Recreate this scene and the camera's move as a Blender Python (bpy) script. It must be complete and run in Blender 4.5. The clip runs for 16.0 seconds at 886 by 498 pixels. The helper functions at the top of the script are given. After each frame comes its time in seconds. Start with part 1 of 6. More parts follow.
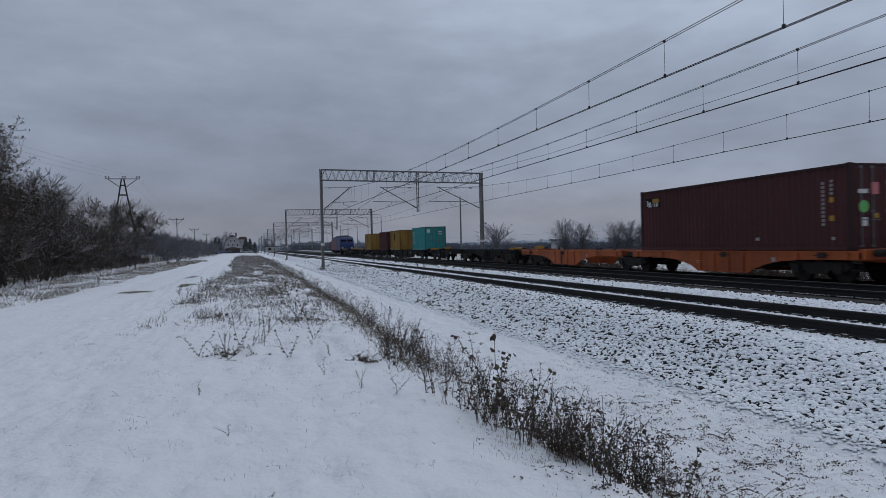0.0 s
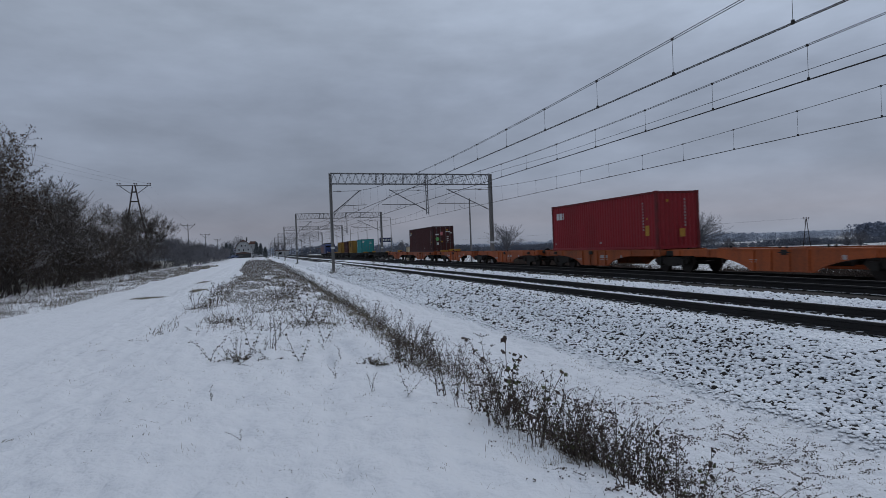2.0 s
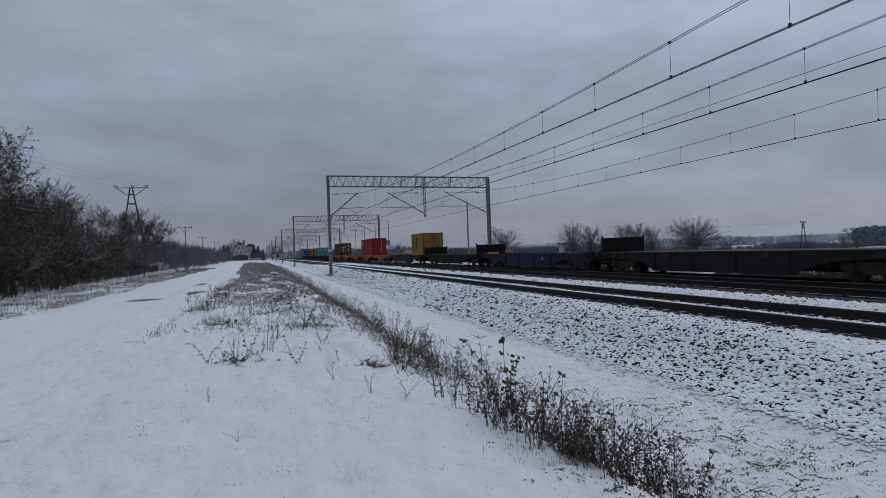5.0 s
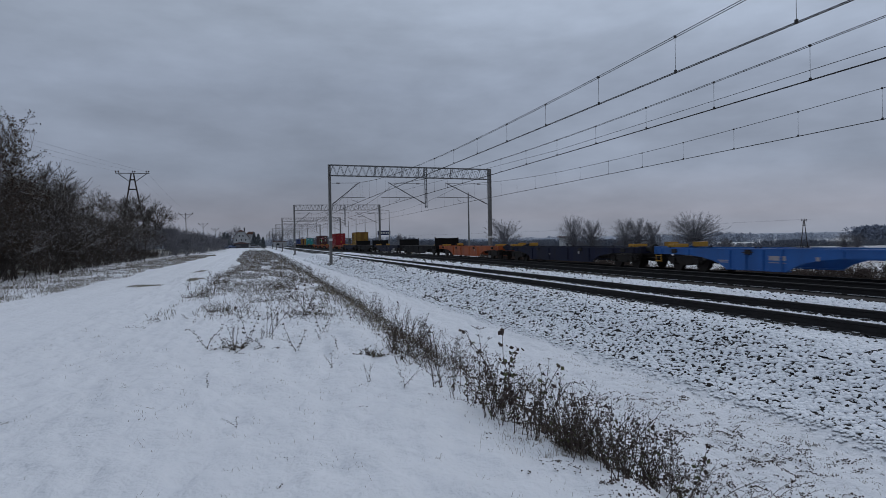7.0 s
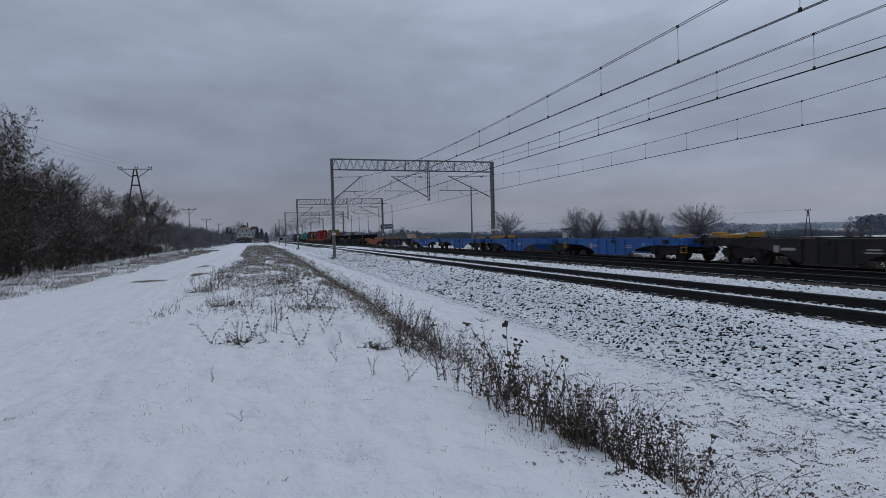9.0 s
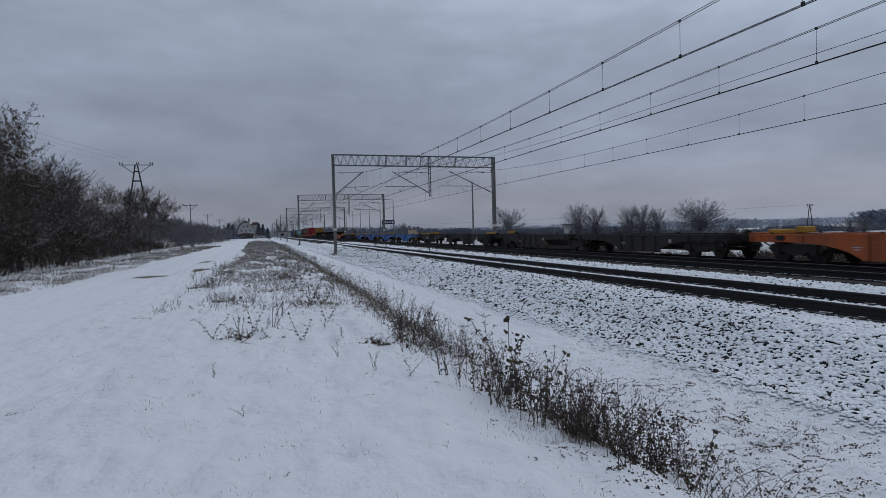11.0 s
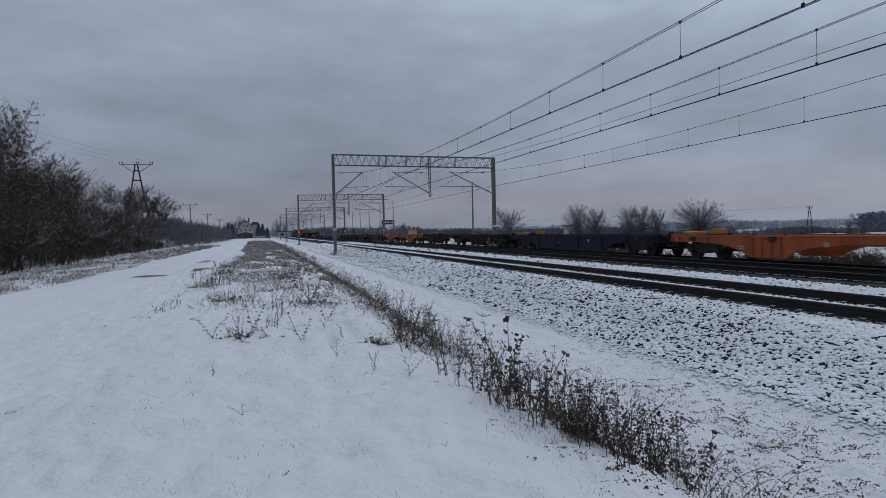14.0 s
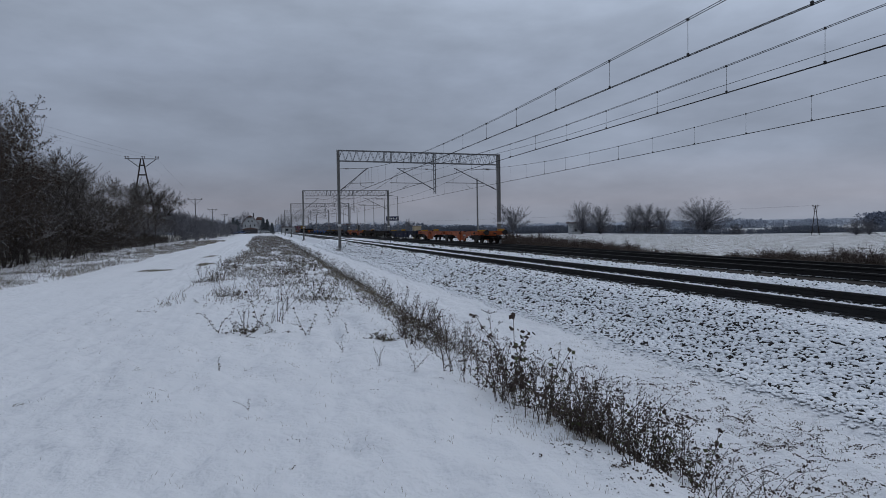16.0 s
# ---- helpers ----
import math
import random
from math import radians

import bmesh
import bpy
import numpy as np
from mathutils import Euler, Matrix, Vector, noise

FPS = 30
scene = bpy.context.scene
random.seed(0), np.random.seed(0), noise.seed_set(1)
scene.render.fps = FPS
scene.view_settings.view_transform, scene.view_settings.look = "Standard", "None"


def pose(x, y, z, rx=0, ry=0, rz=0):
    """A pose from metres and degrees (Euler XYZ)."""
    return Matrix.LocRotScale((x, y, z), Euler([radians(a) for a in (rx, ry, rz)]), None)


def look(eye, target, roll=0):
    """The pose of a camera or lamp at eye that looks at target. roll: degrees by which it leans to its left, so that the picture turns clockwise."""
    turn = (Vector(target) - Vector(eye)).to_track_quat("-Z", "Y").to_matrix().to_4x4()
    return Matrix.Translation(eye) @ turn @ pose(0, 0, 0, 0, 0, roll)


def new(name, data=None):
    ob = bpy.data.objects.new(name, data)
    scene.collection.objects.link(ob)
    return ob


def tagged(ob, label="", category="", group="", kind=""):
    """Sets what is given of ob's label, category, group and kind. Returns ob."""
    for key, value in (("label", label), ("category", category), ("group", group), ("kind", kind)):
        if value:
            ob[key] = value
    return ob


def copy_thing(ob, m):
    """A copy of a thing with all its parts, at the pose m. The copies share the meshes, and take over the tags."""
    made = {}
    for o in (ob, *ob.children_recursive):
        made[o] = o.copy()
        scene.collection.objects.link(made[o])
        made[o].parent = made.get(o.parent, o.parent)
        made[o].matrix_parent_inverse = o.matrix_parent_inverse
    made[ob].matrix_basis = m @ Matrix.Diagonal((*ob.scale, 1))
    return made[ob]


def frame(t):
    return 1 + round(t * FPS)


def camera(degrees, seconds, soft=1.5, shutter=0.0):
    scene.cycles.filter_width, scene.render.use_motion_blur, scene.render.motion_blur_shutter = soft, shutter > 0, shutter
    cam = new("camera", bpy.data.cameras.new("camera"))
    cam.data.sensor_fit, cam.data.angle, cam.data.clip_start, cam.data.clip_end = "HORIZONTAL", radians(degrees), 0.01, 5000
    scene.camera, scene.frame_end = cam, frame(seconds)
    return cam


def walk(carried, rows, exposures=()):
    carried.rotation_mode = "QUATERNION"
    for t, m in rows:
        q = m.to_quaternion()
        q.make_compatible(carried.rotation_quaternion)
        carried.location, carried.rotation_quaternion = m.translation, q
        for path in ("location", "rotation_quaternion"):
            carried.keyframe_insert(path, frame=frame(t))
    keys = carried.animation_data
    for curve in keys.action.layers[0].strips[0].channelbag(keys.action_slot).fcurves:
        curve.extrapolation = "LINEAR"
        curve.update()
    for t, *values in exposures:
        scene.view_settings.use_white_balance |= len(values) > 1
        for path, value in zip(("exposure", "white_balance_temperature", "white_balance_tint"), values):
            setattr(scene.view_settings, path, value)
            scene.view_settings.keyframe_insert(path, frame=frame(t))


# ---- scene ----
# camera: held by hand, swaying a few centimetres about the origin of the plan; tracks run along +Y
# rows: seconds, yaw, tilt, roll, eye
cam = camera(66.63, 16.0, soft=0.8, shutter=0.15)
VIEW = [
    (0.0, 16.058, -0.358, -1.378, 0.005, -0.044, 0.042),
    (0.5, 15.707, -0.319, -1.956, 0.014, -0.035, 0.047),
    (1.0, 15.476, -0.147, -1.964, 0.016, -0.035, 0.044),
    (1.5, 15.332, -0.146, -2.129, 0.015, -0.028, 0.039),
    (2.0, 15.215, -0.168, -2.159, 0.014, -0.035, 0.044),
    (2.5, 15.193, -0.100, -2.394, 0.012, -0.030, 0.038),
    (3.0, 15.257, -0.026, -2.537, 0.012, -0.035, 0.040),
    (3.5, 15.332, 0.020, -2.584, 0.008, -0.025, 0.036),
    (4.0, 15.392, 0.036, -2.654, 0.010, -0.028, 0.033),
    (6.5, 15.510, -0.251, -0.913, 0.002, -0.031, 0.016),
    (7.0, 15.395, -0.660, -1.007, 0.001, -0.028, 0.019),
    (7.5, 15.296, -0.948, -1.227, 0.004, -0.024, 0.018),
    (8.0, 15.181, -1.043, -1.436, 0.007, -0.013, 0.012),
    (8.5, 15.135, -1.107, -1.475, 0.005, -0.009, 0.012),
    (9.0, 15.116, -1.234, -1.503, 0.003, -0.017, 0.013),
    (11.5, 14.952, -1.620, -1.560, 0.005, -0.004, 0.007),
    (12.0, 14.891, -1.527, -1.572, 0.007, -0.007, 0.009),
    (12.5, 14.905, -1.442, -1.478, 0.003, -0.014, 0.010),
    (13.0, 14.921, -1.362, -1.365, 0.004, -0.005, 0.001),
    (13.5, 14.952, -1.446, -1.365, 0.003, -0.008, 0.003),
    (14.0, 15.024, -1.568, -1.350, 0.003, -0.007, 0.001),
    (14.5, 15.104, -1.603, -1.336, 0.007, 0.001, 0.001),
    (15.0, 15.202, -1.600, -1.464, -0.000, -0.000, 0.000),
    (15.5, 15.034, -1.702, -1.218, -0.010, -0.001, 0.001),
    (16.0, 14.660, -1.851, -0.940, -0.018, -0.004, -0.000),
]


def view(yaw, tilt, roll, x, y, z):
    a, p = radians(yaw), radians(tilt)
    way = Vector((math.sin(a) * math.cos(p), math.cos(a) * math.cos(p), math.sin(p)))
    eye = Vector((x, y, z))
    return look(eye, eye + way * 10, roll)


walk(cam, [(row[0], view(*row[1:])) for row in VIEW])

# ---------------------------------------------------------------- sky and light: a heavy winter overcast
scene.view_settings.exposure = 0.0
world = bpy.data.worlds.new("overcast_sky")
scene.world = world
world.use_nodes = True
wn, wl = world.node_tree.nodes, world.node_tree.links
wn.clear()


def wnode(kind, **kw):
    n = wn.new(kind)
    for k, v in kw.items():
        n.inputs[k].default_value = v
    return n


w_out = wn.new("ShaderNodeOutputWorld")
sky = wn.new("ShaderNodeTexSky")
sky.sky_type, sky.sun_disc = "NISHITA", False
sky.sun_elevation, sky.sun_rotation = radians(44), radians(62)
bg_sky = wnode("ShaderNodeBackground", Strength=0.05)
wl.new(sky.outputs[0], bg_sky.inputs[0])
coord = wn.new("ShaderNodeTexCoord")
sep = wn.new("ShaderNodeSeparateXYZ")
wl.new(coord.outputs["Generated"], sep.inputs[0])
ramp = wn.new("ShaderNodeValToRGB")
wl.new(sep.outputs["Z"], ramp.inputs[0])
els = ramp.color_ramp.elements
els[0].position, els[0].color = 0.0, (0.232, 0.260, 0.325, 1)
els[1].position, els[1].color = 1.0, (0.43, 0.486, 0.575, 1)
for at, col in ((0.035, (0.262, 0.276, 0.334, 1)), (0.10, (0.226, 0.262, 0.335, 1)), (0.22, (0.246, 0.289, 0.372, 1)), (0.38, (0.316, 0.370, 0.46, 1))):
    e = els.new(at)
    e.color = col
# cloud layers: broad soft banks stretched along the horizon, and finer mottling
flat = wn.new("ShaderNodeMapping")
flat.inputs["Scale"].default_value = (1.6, 1.6, 4.6)
wl.new(coord.outputs["Generated"], flat.inputs[0])
n1 = wnode("ShaderNodeTexNoise", Scale=1.3, Detail=5.0, Roughness=0.5, Distortion=0.3)
n2 = wnode("ShaderNodeTexNoise", Scale=4.5, Detail=6.0, Roughness=0.55)
wl.new(flat.outputs[0], n1.inputs["Vector"])
wl.new(flat.outputs[0], n2.inputs["Vector"])
m1 = wn.new("ShaderNodeMapRange")
m1.inputs[1].default_value, m1.inputs[2].default_value, m1.inputs[3].default_value, m1.inputs[4].default_value = 0.32, 0.68, 0.85, 1.20
m2 = wn.new("ShaderNodeMapRange")
m2.inputs[1].default_value, m2.inputs[2].default_value, m2.inputs[3].default_value, m2.inputs[4].default_value = 0.32, 0.68, 0.91, 1.09
wl.new(n1.outputs[0], m1.inputs[0])
wl.new(n2.outputs[0], m2.inputs[0])
mm = wn.new("ShaderNodeMath")
mm.operation = "MULTIPLY"
wl.new(m1.outputs[0], mm.inputs[0])
wl.new(m2.outputs[0], mm.inputs[1])
# the veiled sun: the cloud is brighter towards it
SUN_WAY = Vector((math.sin(radians(62)) * math.cos(radians(44)), math.cos(radians(62)) * math.cos(radians(44)), math.sin(radians(44))))
dot = wn.new("ShaderNodeVectorMath")
dot.operation = "DOT_PRODUCT"
dot.inputs[1].default_value = SUN_WAY
wl.new(coord.outputs["Generated"], dot.inputs[0])
m3 = wn.new("ShaderNodeMapRange")
m3.interpolation_type = "SMOOTHSTEP"
m3.inputs[1].default_value, m3.inputs[2].default_value, m3.inputs[3].default_value, m3.inputs[4].default_value = 0.50, 1.05, 1.0, 1.55
wl.new(dot.outputs["Value"], m3.inputs[0])
mg = wn.new("ShaderNodeMath")
mg.operation = "MULTIPLY"
wl.new(mm.outputs[0], mg.inputs[0])
wl.new(m3.outputs[0], mg.inputs[1])
bg_cloud = wn.new("ShaderNodeBackground")
wl.new(ramp.outputs[0], bg_cloud.inputs[0])
wl.new(mg.outputs[0], bg_cloud.inputs[1])
mix = wnode("ShaderNodeMixShader", Fac=0.985)
wl.new(bg_sky.outputs[0], mix.inputs[1])
wl.new(bg_cloud.outputs[0], mix.inputs[2])
wl.new(mix.outputs[0], w_out.inputs[0])

sun = new("sun", bpy.data.lights.new("sun", "SUN"))
sun.data.energy, sun.data.angle, sun.data.color = 0.5, radians(40), (1.0, 0.97, 0.94)
sun.matrix_world = look(SUN_WAY * 60, (0, 0, 0))

# ---------------------------------------------------------------- materials
MATS = {}


def mat(name, base, rough=0.8, metal=0.0, dark=None, scale=4.0, amount=0.5, bump=0.0, bump_scale=40.0, spec=0.3, per_object=0.0, snow=None, streak=False):
    """A painted or natural surface: two scales of colour variation, fine relief, and snow lying on faces that look up."""
    if name in MATS:
        return MATS[name]
    m = bpy.data.materials.new(name)
    m.use_nodes = True
    N, K = m.node_tree.nodes, m.node_tree.links
    b = N["Principled BSDF"]
    b.inputs["Roughness"].default_value, b.inputs["Metallic"].default_value = rough, metal
    b.inputs["Specular IOR Level"].default_value = spec
    tc = N.new("ShaderNodeTexCoord")
    vec = tc.outputs["Object"]
    if streak:
        mp = N.new("ShaderNodeMapping")
        mp.inputs["Scale"].default_value = (1.0, 1.0, 0.18)
        K.new(vec, mp.inputs[0])
        vec = mp.outputs[0]
    a = N.new("ShaderNodeTexNoise")
    a.inputs["Scale"].default_value, a.inputs["Detail"].default_value, a.inputs["Roughness"].default_value = scale, 6, 0.6
    K.new(vec, a.inputs["Vector"])
    c = N.new("ShaderNodeTexNoise")
    c.inputs["Scale"].default_value, c.inputs["Detail"].default_value = scale * 9, 4
    K.new(tc.outputs["Object"], c.inputs["Vector"])
    add = N.new("ShaderNodeMath")
    add.operation = "MULTIPLY_ADD"
    add.inputs[1].default_value, add.inputs[2].default_value = 0.45, 0.0
    K.new(c.outputs[0], add.inputs[0])
    sm = N.new("ShaderNodeMath")
    K.new(a.outputs[0], sm.inputs[0])
    K.new(add.outputs[0], sm.inputs[1])
    rg = N.new("ShaderNodeMapRange")
    rg.inputs[1].default_value, rg.inputs[2].default_value = 0.55, 0.95
    rg.inputs[4].default_value = amount
    K.new(sm.outputs[0], rg.inputs[0])
    mx = N.new("ShaderNodeMix")
    mx.data_type = "RGBA"
    mx.inputs[6].default_value = (*base, 1)
    mx.inputs[7].default_value = (*(dark or [v * 0.45 for v in base]), 1)
    K.new(rg.outputs[0], mx.inputs[0])
    col = mx.outputs[2]
    if per_object:
        oi = N.new("ShaderNodeObjectInfo")
        hv = N.new("ShaderNodeHueSaturation")
        r2 = N.new("ShaderNodeMapRange")
        r2.inputs[3].default_value, r2.inputs[4].default_value = 1 - per_object, 1 + per_object
        K.new(oi.outputs["Random"], r2.inputs[0])
        K.new(r2.outputs[0], hv.inputs["Value"])
        K.new(col, hv.inputs["Color"])
        col = hv.outputs[0]
    if snow is not None:
        lo, hi, strength = snow
        ge = N.new("ShaderNodeNewGeometry")
        sp = N.new("ShaderNodeSeparateXYZ")
        K.new(ge.outputs["Normal"], sp.inputs[0])
        jig = N.new("ShaderNodeMath")
        jig.operation = "MULTIPLY_ADD"
        jig.inputs[1].default_value, jig.inputs[2].default_value = 0.5, -0.25
        K.new(c.outputs[0], jig.inputs[0])
        s2 = N.new("ShaderNodeMath")
        K.new(sp.outputs[2], s2.inputs[0])
        K.new(jig.outputs[0], s2.inputs[1])
        r3 = N.new("ShaderNodeMapRange")
        r3.inputs[1].default_value, r3.inputs[2].default_value, r3.inputs[4].default_value = lo, hi, strength
        K.new(s2.outputs[0], r3.inputs[0])
        m3 = N.new("ShaderNodeMix")
        m3.data_type = "RGBA"
        m3.inputs[7].default_value = (0.80, 0.82, 0.86, 1)
        K.new(r3.outputs[0], m3.inputs[0])
        K.new(col, m3.inputs[6])
        col = m3.outputs[2]
    K.new(col, b.inputs["Base Color"])
    if bump:
        bn = N.new("ShaderNodeTexNoise")
        bn.inputs["Scale"].default_value, bn.inputs["Detail"].default_value = bump_scale, 5
        K.new(tc.outputs["Object"], bn.inputs["Vector"])
        bp = N.new("ShaderNodeBump")
        bp.inputs["Strength"].default_value, bp.inputs["Distance"].default_value = bump, 0.02
        K.new(bn.outputs[0], bp.inputs["Height"])
        K.new(bp.outputs[0], b.inputs["Normal"])
    MATS[name] = m
    return m


def snow_ground():
    """Snow with grass showing through on the verge, the bank and the field, and a few wet patches on the lane."""
    m = bpy.data.materials.new("snow_ground")
    m.use_nodes = True
    N, K = m.node_tree.nodes, m.node_tree.links
    b = N["Principled BSDF"]
    b.inputs["Roughness"].default_value, b.inputs["Specular IOR Level"].default_value = 0.75, 0.25
    ge = N.new("ShaderNodeNewGeometry")
    at = N.new("ShaderNodeAttribute")
    at.attribute_name = "cover"
    big = N.new("ShaderNodeTexNoise")
    big.inputs["Scale"].default_value, big.inputs["Detail"].default_value, big.inputs["Roughness"].default_value = 1.1, 8, 0.68
    K.new(ge.outputs["Position"], big.inputs["Vector"])
    fine = N.new("ShaderNodeTexNoise")
    fine.inputs["Scale"].default_value, fine.inputs["Detail"].default_value, fine.inputs["Roughness"].default_value = 11, 6, 0.7
    K.new(ge.outputs["Position"], fine.inputs["Vector"])
    ad = N.new("ShaderNodeMath")
    K.new(big.outputs[0], ad.inputs[0])
    K.new(fine.outputs[0], ad.inputs[1])
    a2 = N.new("ShaderNodeMath")
    K.new(ad.outputs[0], a2.inputs[0])
    K.new(at.outputs["Fac"], a2.inputs[1])
    r = N.new("ShaderNodeMapRange")
    r.inputs[1].default_value, r.inputs[2].default_value = 1.30, 1.42
    K.new(a2.outputs[0], r.inputs[0])
    soil = N.new("ShaderNodeMix")
    soil.data_type = "RGBA"
    soil.inputs[6].default_value, soil.inputs[7].default_value = (0.13, 0.105, 0.07, 1), (0.055, 0.058, 0.035, 1)
    K.new(fine.outputs[0], soil.inputs[0])
    tint = N.new("ShaderNodeMix")
    tint.data_type = "RGBA"
    tint.inputs[6].default_value, tint.inputs[7].default_value = (0.715, 0.73, 0.765, 1), (0.62, 0.64, 0.685, 1)
    K.new(big.outputs[0], tint.inputs[0])
    mx = N.new("ShaderNodeMix")
    mx.data_type = "RGBA"
    K.new(r.outputs[0], mx.inputs[0])
    K.new(tint.outputs[2], mx.inputs[6])
    K.new(soil.outputs[2], mx.inputs[7])
    K.new(mx.outputs[2], b.inputs["Base Color"])
    bn = N.new("ShaderNodeTexNoise")
    bn.inputs["Scale"].default_value, bn.inputs["Detail"].default_value, bn.inputs["Roughness"].default_value = 4.5, 6, 0.6
    K.new(ge.outputs["Position"], bn.inputs["Vector"])
    bp = N.new("ShaderNodeBump")
    bp.inputs["Strength"].default_value, bp.inputs["Distance"].default_value = 0.8, 0.09
    rl = N.new("ShaderNodeAttribute")
    rl.attribute_name = "relief"
    K.new(rl.outputs["Fac"], bp.inputs["Strength"])
    K.new(bn.outputs[0], bp.inputs["Height"])
    K.new(bp.outputs[0], b.inputs["Normal"])
    return m


M_SNOW = snow_ground()
M_STONE = mat("snowy_ballast", (0.10, 0.092, 0.09), 0.9, dark=(0.045, 0.04, 0.038), scale=9, bump=0.5, bump_scale=60, per_object=0.1, snow=(-0.04, 0.22, 1.0))
M_BALLAST = mat("dark_ballast", (0.028, 0.025, 0.023), 0.95, dark=(0.025, 0.022, 0.021), scale=7, amount=0.9, bump=0.9, bump_scale=24)
M_RAIL = mat("rusty_rail", (0.022, 0.021, 0.022), 0.75, 0.3, scale=3, bump=0.2)
M_SLEEPER = mat("snowy_concrete_sleeper", (0.16, 0.155, 0.15), 0.9, scale=5, bump=0.3, snow=(0.62, 0.9, 0.8))
M_CLIP = mat("snow_dusted_clip", (0.06, 0.055, 0.05), 0.8, scale=20, snow=(0.6, 0.9, 0.8))
M_STEEL = mat("weathered_galvanised_steel", (0.17, 0.175, 0.185), 0.6, 0.4, dark=(0.10, 0.09, 0.085), scale=2.5, amount=0.6, bump=0.1)
M_MAST = mat("grey_painted_mast_steel", (0.22, 0.22, 0.22), 0.7, 0.2, dark=(0.13, 0.115, 0.10), scale=1.6, amount=0.7, bump=0.15, streak=True)
M_CONC = mat("grey_concrete", (0.30, 0.295, 0.285), 0.9, scale=2, bump=0.35, snow=(0.8, 1.0, 0.9))
M_WIRE = mat("dull_copper_wire", (0.045, 0.042, 0.042), 0.6, 0.5, scale=8)
M_CERAMIC = mat("brown_insulator", (0.07, 0.045, 0.04), 0.3, spec=0.5)
M_BLACK = mat("sooty_black_steel", (0.014, 0.013, 0.013), 0.8, 0.1, dark=(0.045, 0.036, 0.03), scale=3, bump=0.25, bump_scale=30)
M_GREASE = mat("greasy_bogie_steel", (0.017, 0.015, 0.014), 0.75, 0.2, dark=(0.035, 0.026, 0.02), scale=5, bump=0.3)
M_WHEEL = mat("brown_wheel_steel", (0.026, 0.021, 0.019), 0.65, 0.5, scale=4)
PAINT = {
    "orange": mat("orange_wagon_paint", (0.37, 0.082, 0.020), 0.6, dark=(0.13, 0.040, 0.018), scale=1.3, amount=0.85, bump=0.1, streak=True, per_object=0.08),
    "blue": mat("bright_blue_wagon_paint", (0.020, 0.105, 0.34), 0.55, dark=(0.02, 0.055, 0.15), scale=1.3, amount=0.5, bump=0.1, streak=True),
    "darkblue": mat("dark_blue_wagon_paint", (0.011, 0.014, 0.036), 0.65, dark=(0.02, 0.018, 0.02), scale=1.2, amount=0.8, bump=0.1, streak=True, spec=0.1),
    "dark": mat("soot_covered_wagon_paint", (0.014, 0.013, 0.013), 0.75, dark=(0.013, 0.012, 0.012), scale=1.3, amount=0.8, bump=0.15, streak=True, spec=0.1),
    "black": mat("black_wagon_paint", (0.020, 0.020, 0.022), 0.6, dark=(0.05, 0.04, 0.035), scale=1.3, amount=0.6, bump=0.1, streak=True, spec=0.1),
    "brown": mat("brown_black_wagon_paint", (0.014, 0.011, 0.010), 0.8, dark=(0.034, 0.022, 0.015), scale=1.3, amount=0.8, bump=0.15, streak=True, spec=0.1),
}
BOX = {
    "maroon": mat("maroon_container_paint", (0.066, 0.018, 0.018), 0.65, dark=(0.036, 0.014, 0.014), scale=0.8, amount=0.6, streak=True),
    "red": mat("red_container_paint", (0.245, 0.014, 0.021), 0.55, dark=(0.16, 0.014, 0.016), scale=0.8, amount=0.6, streak=True),
    "yellow": mat("ochre_yellow_container_paint", (0.29, 0.175, 0.030), 0.6, dark=(0.14, 0.065, 0.022), scale=1.1, amount=0.75, streak=True),
    "teal": mat("teal_container_paint", (0.03, 0.27, 0.27), 0.55, dark=(0.03, 0.13, 0.13), scale=0.9, amount=0.5, streak=True),
}
EDGE = {
    "maroon": mat("grimy_maroon_edge_paint", (0.036, 0.014, 0.014), 0.75, dark=(0.02, 0.012, 0.011), scale=2.5, amount=0.8),
    "red": mat("grimy_red_edge_paint", (0.15, 0.014, 0.018), 0.7, dark=(0.06, 0.016, 0.014), scale=2.5, amount=0.8),
    "yellow": mat("rust_stained_ochre_edge_paint", (0.19, 0.10, 0.03), 0.75, dark=(0.075, 0.03, 0.016), scale=2.5, amount=0.9),
    "teal": mat("grimy_teal_edge_paint", (0.025, 0.17, 0.17), 0.65, dark=(0.03, 0.08, 0.08), scale=2.5, amount=0.7),
}
M_TEALSPOT = mat("pale_blue_logo_spot", (0.05, 0.30, 0.42), 0.6)
M_RUST = mat("rust_scar", (0.12, 0.045, 0.02), 0.9, dark=(0.05, 0.02, 0.012), scale=6)
M_YELLOW = mat("worn_yellow_paint", (0.44, 0.23, 0.03), 0.6, dark=(0.25, 0.13, 0.03), scale=5)
M_WHITE = mat("faded_white_lettering", (0.62, 0.62, 0.62), 0.7, dark=(0.4, 0.4, 0.4), scale=5)
M_FADED = mat("worn_grey_lettering", (0.34, 0.32, 0.32), 0.7, dark=(0.16, 0.12, 0.12), scale=6)
M_GREEN = mat("green_sticker", (0.16, 0.50, 0.15), 0.6)
M_PINK = mat("pink_red_sticker", (0.6, 0.2, 0.22), 0.6)
M_INK = mat("dark_blue_lettering", (0.010, 0.012, 0.020), 0.8, spec=0.1)
M_LOCO = mat("blue_loco_paint", (0.022, 0.040, 0.13), 0.45, dark=(0.03, 0.04, 0.10), scale=1, amount=0.5, streak=True)
M_LOCO_RED = mat("faded_red_loco_paint", (0.15, 0.06, 0.055), 0.5, scale=1)
